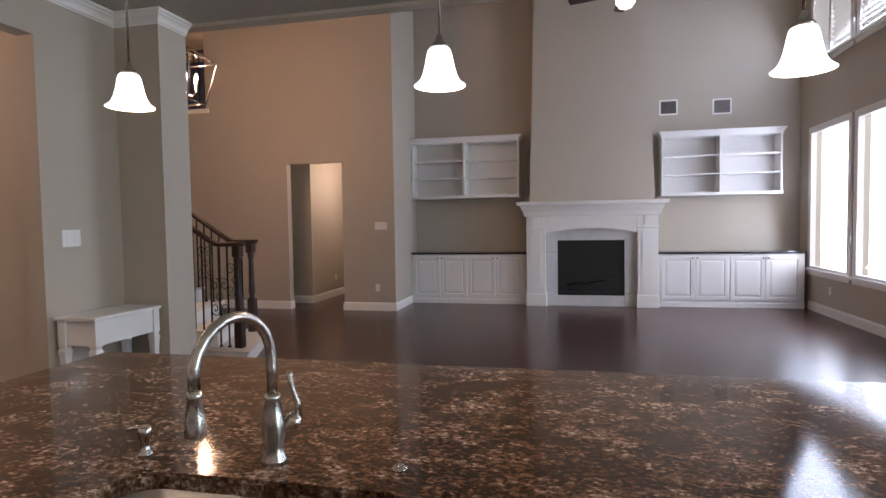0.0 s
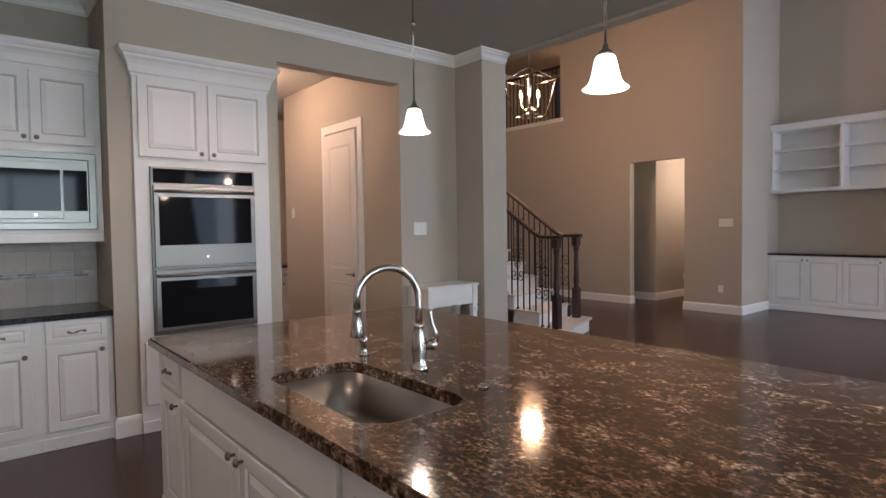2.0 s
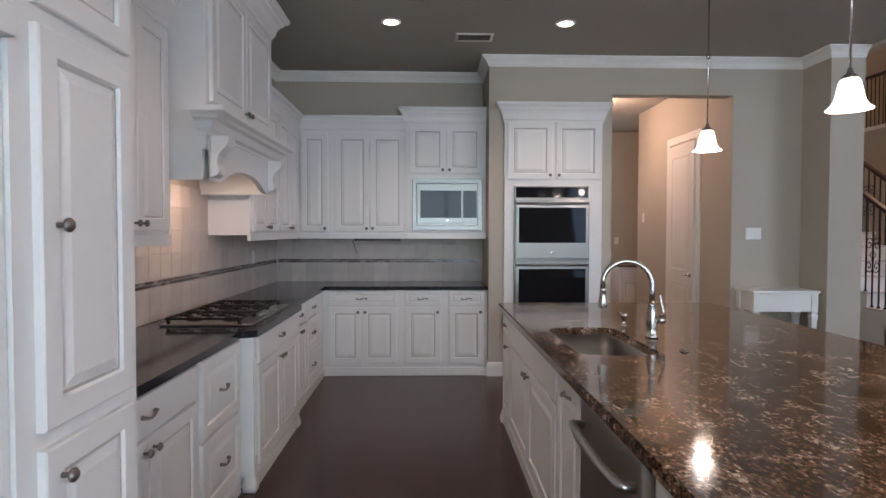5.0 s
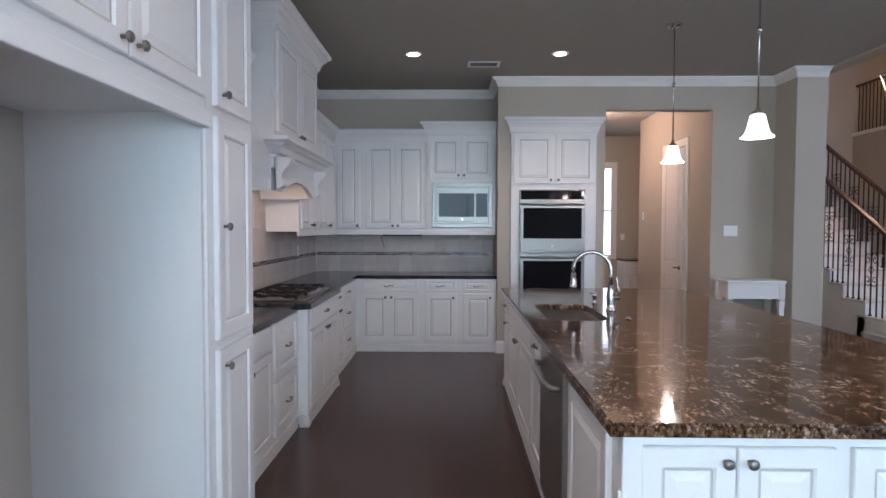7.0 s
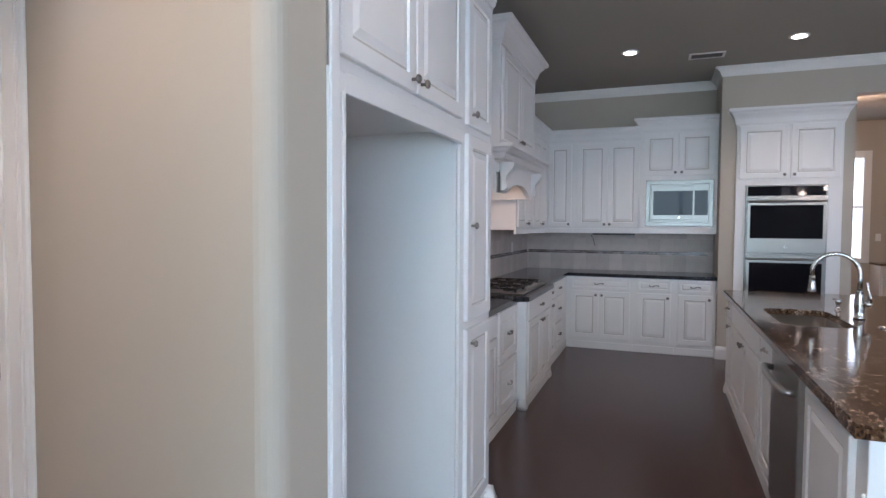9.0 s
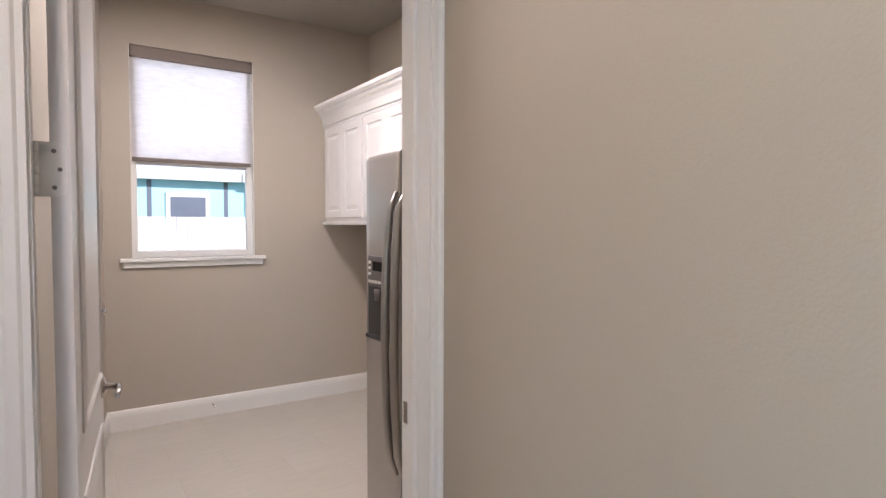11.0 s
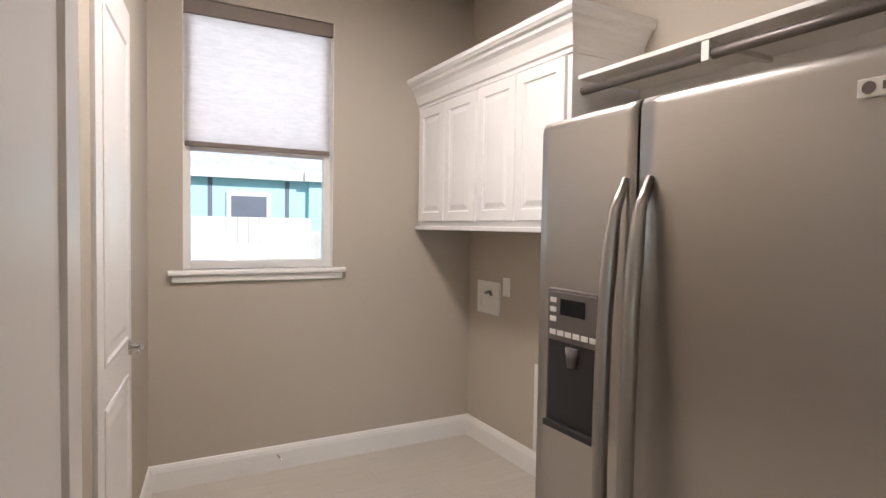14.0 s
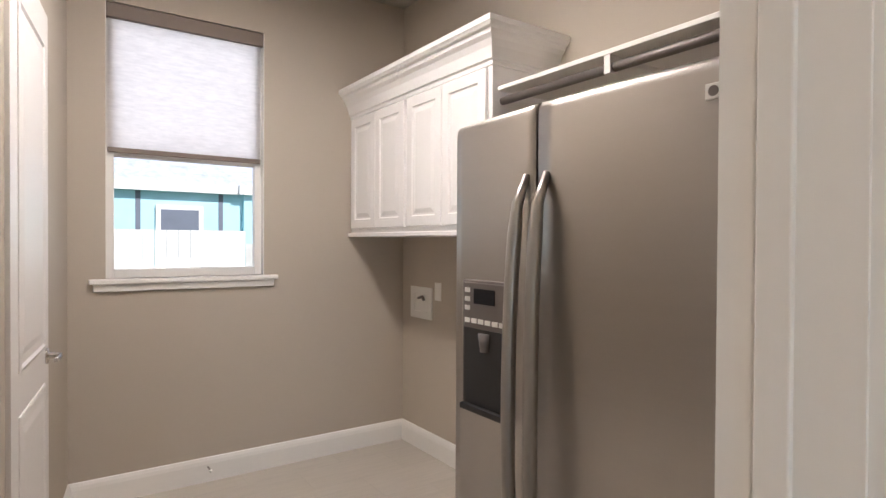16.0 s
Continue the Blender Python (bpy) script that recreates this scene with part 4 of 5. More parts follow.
bm.faces.new(hi)
solid("wall_chimney_breast", bm, PAINT, "tapering plastered chimney breast", "wall", "structure")

fp = thing("fireplace", pose(1.555, 10.6, 0), "white fireplace surround with a pale tile arch and black firebox", "fireplace")
for s in (-1, 1):
    x0, x1 = sorted((s * 1.115, s * 0.78))
    part("pilaster", boxes((x0, x1, 0, 0.12, 0, 1.62), bevel=0.006), TRIM, fp)
    part("plinth", boxes((x0 - 0.02, x1 + 0.02, -0.02, 0.12, 0, 0.22), bevel=0.008), TRIM, fp)
    part("recess_panel", boxes((x0 + 0.07, x1 - 0.07, -0.008, 0.001, 0.3, 1.34), bevel=0.003), TRIM, fp)
    part("collar", boxes((x0 - 0.012, x1 + 0.012, -0.014, 0.1, 1.38, 1.42), bevel=0.005), TRIM, fp)
    part("corner_block", boxes((s * 0.95 - 0.06, s * 0.95 + 0.06, -0.015, 0.0, 1.45, 1.6), bevel=0.004), TRIM, fp)
bm = bmesh.new()
n = 14
xs = [-0.78 + 1.56 * k / n for k in range(n + 1)]
fr = [[bm.verts.new((x, y, z)) for x, z in [(x, 1.62) for x in xs]] for y in (0.0, 0.10)]
fb = [[bm.verts.new((x, y, 1.30 + 0.09 * (1 - (x / 0.78) ** 2))) for x in xs] for y in (0.0, 0.10)]
for k in range(n):
    bm.faces.new((fr[0][k], fb[0][k], fb[0][k + 1], fr[0][k + 1]))
    bm.faces.new((fb[0][k], fb[1][k], fb[1][k + 1], fb[0][k + 1]))
part("arched_header", bm, TRIM, fp)
part("mantel_shelf", sweep([(-1.13, 0.12), (-1.13, 0), (1.13, 0), (1.13, 0.12)], [(0, 1.60), (0.02, 1.61), (0.04, 1.68), (0.08, 1.76), (0.09, 1.79), (0.14, 1.80), (0.15, 1.86), (0, 1.86)]), TRIM, fp)
part("mantel_top", boxes((-1.13, 1.13, 0, 0.12, 1.60, 1.86)), TRIM, fp)
TS = 0.195
for k in range(8):
    x = -0.78 + TS * k
    part("tile", boxes((x + 0.002, x + TS - 0.002, 0.085, 0.12, 1.175, 1.40)), MARBLE, fp)
for s in (-1, 1):
    for k in range(5):
        a, b = sorted((s * 0.778, s * 0.575))
        part("tile", boxes((a, b, 0.085, 0.12, 0.24 * k + 0.002, 0.24 * k + 0.233 if k < 4 else 1.172)), MARBLE, fp)
for k in range(5):
    part("tile", boxes((-0.573 + 0.2292 * k, -0.573 + 0.2292 * (k + 1) - 0.004, 0.085, 0.12, 0.002, 0.19)), MARBLE, fp)
fbx = part("firebox", boxes((-0.57, 0.57, 0.112, 0.119, 0.195, 1.17)), DARK, fp)
part("firebox_frame", boxes((-0.57, 0.57, 0.09, 0.112, 1.12, 1.17), (-0.57, 0.57, 0.09, 0.112, 0.195, 0.25), (-0.57, -0.535, 0.09, 0.112, 0.25, 1.12), (0.535, 0.57, 0.09, 0.112, 0.25, 1.12)), DARK, fp)
for k, (x, a) in enumerate(((-0.2, 15), (0.05, -12), (0.2, 8))):
    part("log", tube([(x - 0.2, 0.10, 0.36 + 0.03 * k), (x, 0.098, 0.42 + 0.02 * k), (x + 0.18, 0.10, 0.38 + 0.04 * k)], 0.022, 8), IRON, fp, "dim ceramic log")

# windows of the great room
for a, b in WIN:
    for z0, z1, shut in ((0.68, 2.9, False), (3.98, 5.2, True)):
        w = thing("window", pose(XR, a, z0), "white framed window with plantation shutters" if shut else "tall white framed window bright with daylight", "window")
        w["kind"] = "structure"
        h, l = z1 - z0, b - a
        part("window_frame", boxes((-0.02, 0.06, -0.07, 0.03, -0.02, h + 0.07), (-0.02, 0.06, l - 0.03, l + 0.07, -0.02, h + 0.07), (-0.02, 0.06, 0.03, l - 0.03, h - 0.03, h + 0.07), (-0.02, 0.06, 0.03, l - 0.03, 0, 0.04)), TRIM, w)
        part("window_sill", boxes((-0.06, 0.02, -0.09, l + 0.09, -0.035, 0), (-0.025, 0.0, -0.07, l + 0.07, -0.10, -0.035)), TRIM, w)
        g = part("pane", boxes((0.08, 0.084, 0.0, l, 0.0, h)), PANE, w)
        g.visible_shadow = False
        if shut:
            part("mullion", boxes((-0.03, 0.04, l / 2 - 0.03, l / 2 + 0.03, 0.04, h - 0.03)), TRIM, w)
            for k in range(15):
                z = 0.07 + (h - 0.12) * k / 15
                bm = boxes((-0.03, 0.03, 0.04, l / 2 - 0.04, -0.004, 0.004), (-0.03, 0.03, l / 2 + 0.04, l - 0.04, -0.004, 0.004))
                bmesh.ops.rotate(bm, cent=(0, 0, 0), matrix=Matrix.Rotation(radians(50), 3, "Y"), verts=bm.verts)
                bmesh.ops.translate(bm, vec=(0.005, 0, z + 0.03), verts=bm.verts)
                part("louvre", bm, TRIM, w)
solid("backdrop_outdoors", boxes((7.8, 7.85, -6, 34, -1, 9)), GLOW, "bright hazy daylight outdoors", "backdrop", "structure")
w = thing("window", pose(7.0, -1.3, 0.7), "wide white framed breakfast window", "window")
w["kind"] = "structure"
part("window_frame", boxes((-0.02, 0.06, -0.06, 0.03, 0, 2.06), (-0.02, 0.06, 3.37, 3.46, 0, 2.06), (-0.02, 0.06, 0.03, 3.37, 1.97, 2.06), (-0.02, 0.06, 0.03, 3.37, -0.06, 0.03), (0, 0.05, 1.1, 1.16, 0.03, 1.97), (0, 0.05, 2.24, 2.3, 0.03, 1.97)), TRIM, w)

# Window out of view, added so daylight falls into the recess.
w = thing("window", pose(5.25, 4.62, 0.7), "unseen white framed window added to light the refrigerator recess", "window")
w["kind"] = "structure"
part("window_frame", boxes((-0.06, 0.03, -0.02, 0.06, 0, 2.06), (1.47, 1.56, -0.02, 0.06, 0, 2.06), (0.03, 1.47, -0.02, 0.06, 1.97, 2.06), (0.03, 1.47, -0.02, 0.06, -0.06, 0.03)), TRIM, w)

# ceiling fan
fan = thing("ceiling_fan", pose(1.86, 7.5, -0.36), "dark bladed ceiling fan with a lit bowl", "ceiling fan")
part("rod", tube([(0, 0, HG + 0.36), (0, 0, 4.75)], 0.014, 8), IRON, fan)
part("motor", lathe([(0.03, 4.52), (0.1, 4.54), (0.13, 4.6), (0.12, 4.68), (0.04, 4.76)], 20), IRON, fan)
part("lamp_bowl", lathe([(0.01, 4.37), (0.07, 4.39), (0.11, 4.44), (0.115, 4.5), (0.03, 4.53)], 20), SHADE, fan)
for k in range(5):
    bm = boxes((0.16, 0.68, -0.065, 0.065, -0.004, 0.004), bevel=0.003)
    bmesh.ops.rotate(bm, cent=(0, 0, 0), matrix=Matrix.Rotation(radians(12), 3, "X"), verts=bm.verts)
    box(bm, 0.08, 0.2, -0.012, 0.012, -0.006, 0.006)
    bmesh.ops.rotate(bm, cent=(0, 0, 0), matrix=Matrix.Rotation(radians(72 * k + 20), 3, "Z"), verts=bm.verts)
    bmesh.ops.translate(bm, vec=(0, 0, 4.58), verts=bm.verts)
    part("blade", bm, WOOD, fan)
point("fan_light", (1.86, 7.5, 4.3), 25, WARM, 0.1)


def plate(m, w, h, holes, label, cat="light switch"):
    p = thing("wall_plate", m, label, cat)
    bm = bmesh.new()
    panel(bm, -w / 2, w / 2, -h / 2, h / 2, [(0, 0.003), (0.004, 0.0)], -0.006, 0.006)
    part("cover", bm, PLASTIC, p)
    for x, z, a, b in holes:
        part("rocker", boxes((x - a, x + a, -0.009, -0.006, z - b, z + b), bevel=0.001), TRIM, p)


SW2 = [(-0.035, 0, 0.014, 0.03), (0.035, 0, 0.014, 0.03)]
SW1 = [(0, 0, 0.014, 0.03)]
OUT = [(0, 0.02, 0.014, 0.013), (0, -0.02, 0.014, 0.013)]
plate(pose(XO, 3.80, 1.455, 0, 0, 90), 0.16, 0.125, SW2, "white double light switch plate")
plate(pose(-2.0, YH, 1.48), 0.22, 0.13, SW2, "white light switch plate")
plate(pose(-2.08, YH, 0.40), 0.075, 0.12, OUT, "white plastic wall outlet plate", "outlet")
plate(pose(XR, 10.0, 0.39, 0, 0, -90), 0.075, 0.12, OUT, "white plastic wall outlet plate", "outlet")
plate(pose(-3.66, 11.6, 0.40, 0, 0, 90), 0.075, 0.12, OUT, "white plastic wall outlet plate", "outlet")
plate(pose(-4.87, 3.62, 1.68), 0.09, 0.13, [(0, 0.02, 0.03, 0.02)], "small white wall thermostat", "thermostat")
plate(pose(2.735 - 0.033, 1.06, 0.65, 0, 0, 90), 0.04, 0.11, OUT, "white outlet on the island post", "outlet")

# white console by the wall
cs = thing("console_table", pose(XO + 0.02, 3.60, 0), "white painted console table with shaped legs", "table")
CW, CD = 0.66, 0.35
part("tabletop", boxes((0, CD, 0, CW, 0.88, 0.905), bevel=0.006), TRIM, cs)
part("apron", boxes((CD - 0.045, CD - 0.025, 0.06, CW - 0.06, 0.70, 0.88)), TRIM, cs)
part("apron", boxes((0.05, CD - 0.05, 0.03, 0.05, 0.70, 0.88)), TRIM, cs)
part("apron", boxes((0.05, CD - 0.05, CW - 0.05, CW - 0.03, 0.70, 0.88)), TRIM, cs)
for x in (0.045, CD - 0.045):
    for y in (0.045, CW - 0.045):
        bm = lathe([(0.022, 0), (0.026, 0.08), (0.03, 0.42), (0.036, 0.6), (0.046, 0.66), (0.034, 0.68), (0.044, 0.70), (0.044, 0.88)], 4, at=(x, y, 0), turn=Matrix.Rotation(radians(45), 3, "Z"))
        for f in bm.faces:
            f.smooth = False
        part("leg", bm, TRIM, cs)

# back hall door
DOORL = [(0.0, 0.003), (0.003, 0.0)]


def panel_door(name, m, w, h, label, lever_x, both=False):
    """Two-panel slab; the hinge edge is at x = 0, face towards -y."""
    d = thing(name, m, label, "door")
    d["kind"] = "structure"
    bm = bmesh.new()
    box(bm, 0, w, 0.003, 0.037, 0, h)
    part("slab", bm, DOORPAINT, d)
    for z0, z1 in ((0.16, 0.86), (1.0, h - 0.14)):
        bm = bmesh.new()
        panel(bm, 0.11, w - 0.11, z0, z1, [(0, -0.004), (0.012, -0.008), (0.022, -0.001), (0.05, -0.001), (0.075, -0.006)], 0.003, 0.01)
        part("raised_panel", bm, DOORPAINT, d)
    lv = lathe([(0.032, 0), (0.032, 0.006), (0.012, 0.012), (0.011, 0.045)], 18, at=(lever_x, 0.003, 0.96), turn=Matrix.Rotation(radians(90), 3, "X"))
    s = -1 if lever_x > w / 2 else 1
    tube([(lever_x, -0.042, 0.96), (lever_x + s * 0.03, -0.046, 0.96), (lever_x + s * 0.11, -0.044, 0.958)], [0.011, 0.009, 0.008], 10, lv)
    part("lever_handle", lv, NICKEL, d)
    return d


panel_door("door_back_hall", pose(-3.92, 3.575, 0), 0.70, 2.55, "closed white two-panel hall door", 0.63)
solid("trim_door_back_hall", boxes((-4.02, -3.93, 3.60, 3.62, 0, 2.58), (-3.21, -3.12, 3.60, 3.62, 0, 2.58), (-4.02, -3.12, 3.60, 3.62, 2.58, 2.67)), TRIM, "white door casing", "door casing", "structure")
point("back_hall_light", (-4.2, 2.6, 2.9), 48, (1.0, 0.68, 0.45), 0.12)
point("inner_hall_light", (-2.75, 11.3, 2.5), 36, (1.0, 0.80, 0.6), 0.15)

hw2 = thing("window_back_hall", pose(-6.6, 3.12, 0.9), "narrow white framed window bright with daylight", "window")
hw2["kind"] = "structure"
part("window_frame", boxes((-0.07, 0.02, -0.06, 0.05, 0, 1.84), (-0.07, 0.02, 0.45, 0.56, 0, 1.84), (-0.07, 0.02, 0.05, 0.45, 1.72, 1.84), (-0.07, 0.02, 0.05, 0.45, 0, 0.08), (-0.06, -0.02, 0.05, 0.45, 0.9, 0.94), bevel=0.004), TRIM, hw2)
solid("backdrop_back_hall", boxes((-7.3, -7.25, 2.2, 4.6, -0.2, 3.2)), GLOW, "bright daylight outdoors", "backdrop", "structure")
hc = cabinet("hall_cabinet", at_back(3.70, -6.12), 0.68, 0.46, 0.0, 0.88, [("drawer", 0.03, 0.65, 0.7, 0.85, (0.34, 0.775)), ("door", 0.03, 0.338, 0.12, 0.68, (0.30, 0.63)), ("door", 0.342, 0.65, 0.12, 0.68, (0.38, 0.63))], "white panelled cabinet at the end of the back hall", "hall cabinets")
toe(hc, 0.68)
solid("hall_worktop", boxes((-6.595, -6.09, 3.69, 4.39, 0.881, 0.915), bevel=0.004), GRANITE, "brown granite top on the hall cabinet", "worktop")
grille(pose(-5.0, 2.75, H) @ pose(0, 0, 0, 90, 0, 0) @ pose(0, 0, 0, 0, 90, 0), 0.5, 0.35, "dark ceiling return grille in the back hall")
plate(pose(-6.6, 3.80, 1.32, 0, 0, 90), 0.075, 0.12, SW1, "white light switch plate")

# ---- staircase ----
SY = 5.87
st = thing("staircase", pose(-2.62, SY, 0), "white painted staircase with a flared foot", "staircase")
SWD, RUN, RISE = 0.95, 0.28, 0.185
FLARE = [0.46, 0.30, 0.14, 0.0]
for k in range(14):
    x1, x0 = -RUN * k, -RUN * (k + 1)
    e = 0.12 if k == 0 else 0.0
    f0 = FLARE[min(k, 3)]
    part("riser", prism([(x0, -e), (x1 + f0, -e), (x1, SWD + e), (x0, SWD + e)], 0, RISE * (k + 1) - 0.03), TRIM, st)
    part("tread", prism([(x0, -0.03 - e), (x1 + f0 + 0.03, -0.03 - e), (x1 + 0.03, SWD + 0.03 + e), (x0, SWD + 0.03 + e)], RISE * (k + 1) - 0.029, RISE * (k + 1)), CARPET, st)


def balustrade(y, label, shift):
    b = thing("balustrade", pose(-2.62, SY + y, 0), label, "railing", "stair balustrades")
    nx = -0.10 + shift
    nz = RISE
    newel = boxes((nx - 0.045, nx + 0.045, -0.045, 0.045, nz, nz + 0.42), (nx - 0.045, nx + 0.045, -0.045, 0.045, nz + 1.0, nz + 1.12), bevel=0.006)
    lathe([(0.045, nz + 0.42), (0.03, nz + 0.45), (0.043, nz + 0.5), (0.036, nz + 0.6), (0.03, nz + 0.9), (0.042, nz + 0.97), (0.045, nz + 1.0)], 14, newel, (nx, 0, 0))
    part("newel_post", newel, WOOD, b)
    top = lambda x: max(nz + 1.12, nz + 1.08 + (-(x - nx) - 0.22) * RISE / RUN)
    pts = [(nx + 0.08, 0, nz + 1.14)] + [(nx - 0.05 - 0.1 * k, 0, top(nx - 0.05 - 0.1 * k) + 0.02) for k in range(34)]
    rail = bmesh.new()
    for dy in (-0.016, 0.016):
        tube([(x, dy, z) for x, _, z in pts], 0.026, 8, rail)
    part("handrail", rail, WOOD, b)
    k = 0
    x = nx - 0.13
    while x > -3.5:
        step = max(0, int(-x / RUN))
        z0 = RISE * (step + 1)
        bal = boxes((x - 0.007, x + 0.007, -0.007, 0.007, z0, top(x)))
        box(bal, x - 0.014, x + 0.014, -0.014, 0.014, z0, z0 + 0.02)
        part("baluster", bal, IRON, b)
        if k % 4 == 1:
            sc = bmesh.new()
            zm = (z0 + top(x)) / 2
            for s in (-1, 1):
                for q, dz in ((1, 0.17), (-1, -0.17)):
                    pp = []
                    for i in range(22):
                        a = i / 21 * 3.6 * math.pi * 0.8
                        r2 = 0.012 + 0.07 * i / 21
                        pp.append((x + s * (0.058 + r2 * math.cos(a) * 0.7), 0, zm + dz * 0.8 + q * r2 * math.sin(a)))
                    tube(pp, 0.005, 6, sc)
            tube([(x - 0.05, 0, zm), (x, 0, zm + 0.06), (x + 0.05, 0, zm), (x, 0, zm - 0.06), (x - 0.05, 0, zm)], 0.005, 6, sc)
            part("scroll", sc, IRON, b, "wrought-iron scrollwork panel")
        k += 1
        x -= 0.105


balustrade(0.03, "dark wood and wrought-iron stair balustrade with scrolls", 0.38)
balustrade(SWD - 0.03, "dark wood and wrought-iron stair balustrade along the far side", 0)

# upper landing rail in the wall opening
lr = thing("landing_railing", pose(-9, YH + 0.07, 3.66), "dark landing railing in an upper wall opening", "railing")
part("handrail", boxes((0, 3.65, -0.035, 0.035, 1.06, 1.12), bevel=0.01), WOOD, lr)
for k in range(33):
    x = 3.6 - 0.11 * k
    part("baluster", boxes((x - 0.007, x + 0.007, -0.007, 0.007, 0.03, 1.065)), IRON, lr)
for x in (1.75, 1.0):
    part("newel_post", boxes((x - 0.05, x + 0.05, -0.05, 0.05, 0.0, 1.25), bevel=0.006), WOOD, lr)
solid("trim_landing_sill", boxes((-9, -5.28, YH - 0.03, YH + 0.16, 3.61, 3.685), bevel=0.006), TRIM, "white sill under the landing railing", "sill", "structure")
solid("door_landing", boxes((-8.2, -7.2, 13.05, 13.09, 3.66, 5.6)), BLUE, "dark blue-grey door on the upper landing", "door", "structure")

ch = thing("lantern_chandelier", pose(-3.65, 6.9, 3.13), "open metal lantern chandelier with lit candle bulbs", "chandelier")
a, b2 = 0.17, 0.28
for z, r2 in ((0.0, a), (0.54, b2)):
    c4 = [(r2, r2), (-r2, r2), (-r2, -r2), (r2, -r2)]
    for k in range(4):
        part("cage_bar", tube([(*c4[k], z), (*c4[(k + 1) % 4], z)], 0.011, 6), NICKEL, ch)
for sx in (-1, 1):
    for sy in (-1, 1):
        part("cage_bar", tube([(sx * a, sy * a, 0), (sx * b2, sy * b2, 0.54), (0, 0, 0.74)], 0.011, 6), NICKEL, ch)
part("rod", tube([(0, 0, 0.74), (0, 0, HG - 3.13)], 0.008, 6), NICKEL, ch)
part("hub", tube([(0, 0, 0.1), (0, 0, 0.74)], 0.012, 8), NICKEL, ch)
for k in range(6):
    an = radians(60 * k + 10)
    cx2, cy2 = 0.15 * math.cos(an), 0.15 * math.sin(an)
    part("arm", tube([(0, 0, 0.14), (cx2 * 0.6, cy2 * 0.6, 0.08), (cx2, cy2, 0.16)], 0.006, 6), NICKEL, ch)
    cn = part("candle", tube([(cx2, cy2, 0.16), (cx2, cy2, 0.27)], 0.011, 8), TRIM, ch)
    part("bulb", lathe([(0.008, 0.27), (0.02, 0.30), (0.016, 0.335), (0.003, 0.37)], 10, at=(cx2, cy2, 0)), BULB, cn)
point("chandelier_light", (-3.65, 6.9, 3.45), 125, WARM, 0.12)

# ---- laundry ----
CASED = [(0, 0), (0.014, 0), (0.014, 0.012), (0.019, 0.018), (0.019, 0.034), (0.015, 0.04), (0.015, 0.062), (0.022, 0.07), (0.026, 0.08), (0.024, 0.092), (0.018, 0.1), (0, 0.1)]


def casing_leg(x, s, z1):
    """An upright of moulded casing on the kitchen side of the laundry wall, from x outwards."""
    bm = bmesh.new()
    lo, hi = [[bm.verts.new((x + s * w, -1.57 + o, z)) for o, w in CASED] for z in (0, z1)]
    for k in range(len(CASED)):
        k2 = (k + 1) % len(CASED)
        bm.faces.new((lo[k], lo[k2], hi[k2], hi[k]))
    bm.faces.new(lo)
    bm.faces.new(hi[::-1])
    bmesh.ops.recalc_face_normals(bm, faces=bm.faces)
    return bm


case = solid("trim_laundry_casing", boxes((3.265, 4.29, -1.57, -1.546, 2.442, 2.54), bevel=0.006), TRIM, "white moulded laundry door casing", "door casing", "structure")
part("casing_leg", casing_leg(3.365, -1, 2.44), TRIM, case)
part("casing_leg", casing_leg(4.19, 1, 2.44), TRIM, case)
jamb = solid("trim_laundry_jamb", boxes((3.355, 3.37, -1.71, -1.57, 0, 2.44), (4.185, 4.20, -1.71, -1.57, 0, 2.44), (3.37, 4.185, -1.71, -1.57, 2.44, 2.455)), TRIM, "white door jamb", "door jamb", "structure")
part("door_stop_strip", boxes((3.37, 3.38, -1.665, -1.63, 0, 2.43), bevel=0.002), TRIM, jamb)
part("strike_plate", boxes((3.3695, 3.3715, -1.70, -1.67, 0.93, 0.99), bevel=0.0005), NICKEL, jamb)
ld = panel_door("door_laundry", pose(4.122, -1.72, 0.01, 0, 0, -96.6), 0.74, 2.40, "white two-panel laundry door standing open", 0.67)
for zc in (0.25, 1.57, 2.2):
    lf = bmesh.new()
    rim = [(0.059, -0.054), (0.059, 0.054)] + [(0.025 - 0.016 * math.sin(radians(a)), 0.038 + 0.016 * math.cos(radians(a))) for a in (0, 30, 60, 90)] + [(0.025 - 0.016 * math.cos(radians(a)), -0.038 - 0.016 * math.sin(radians(a))) for a in (0, 30, 60, 90)]
    fa0, fb0 = [[lf.verts.new((x, y, zc + z)) for y, z in rim] for x in (-0.003, 0.0)]
    lf.faces.new(fa0)
    lf.faces.new(fb0[::-1])
    for k in range(len(rim)):
        k2 = (k + 1) % len(rim)
        lf.faces.new((fa0[k], fa0[k2], fb0[k2], fb0[k]))
    bmesh.ops.recalc_face_normals(lf, faces=lf.faces)
    hg = part("hinge", lf, TRIM, ld, "painted hinge leaf with rounded corners")
    for k in range(5):
        part("knuckle", tube([(-0.003, 0.062, zc - 0.053 + 0.0215 * k), (-0.003, 0.062, zc - 0.0335 + 0.0215 * k)], 0.007, 8), TRIM, hg)
    for y, z in ((0.03, 0.036), (0.02, 0.0), (0.03, -0.036)):
        part("screw", lathe([(0.0045, 0), (0.003, 0.0012)], 8, at=(-0.003, y, zc + z), turn=Matrix.Rotation(radians(-90), 3, "Y")), GREY, hg)
ang = math.degrees(math.atan2(-1.72 - LW, 4.32 - 3.89))
panel_door("door_closet", pose(4.108, -3.54, 0.01, 0, 0, ang - 180) @ pose(0, -0.045, 0), 0.72, 2.35, "closed white closet door in the laundry", 0.66)
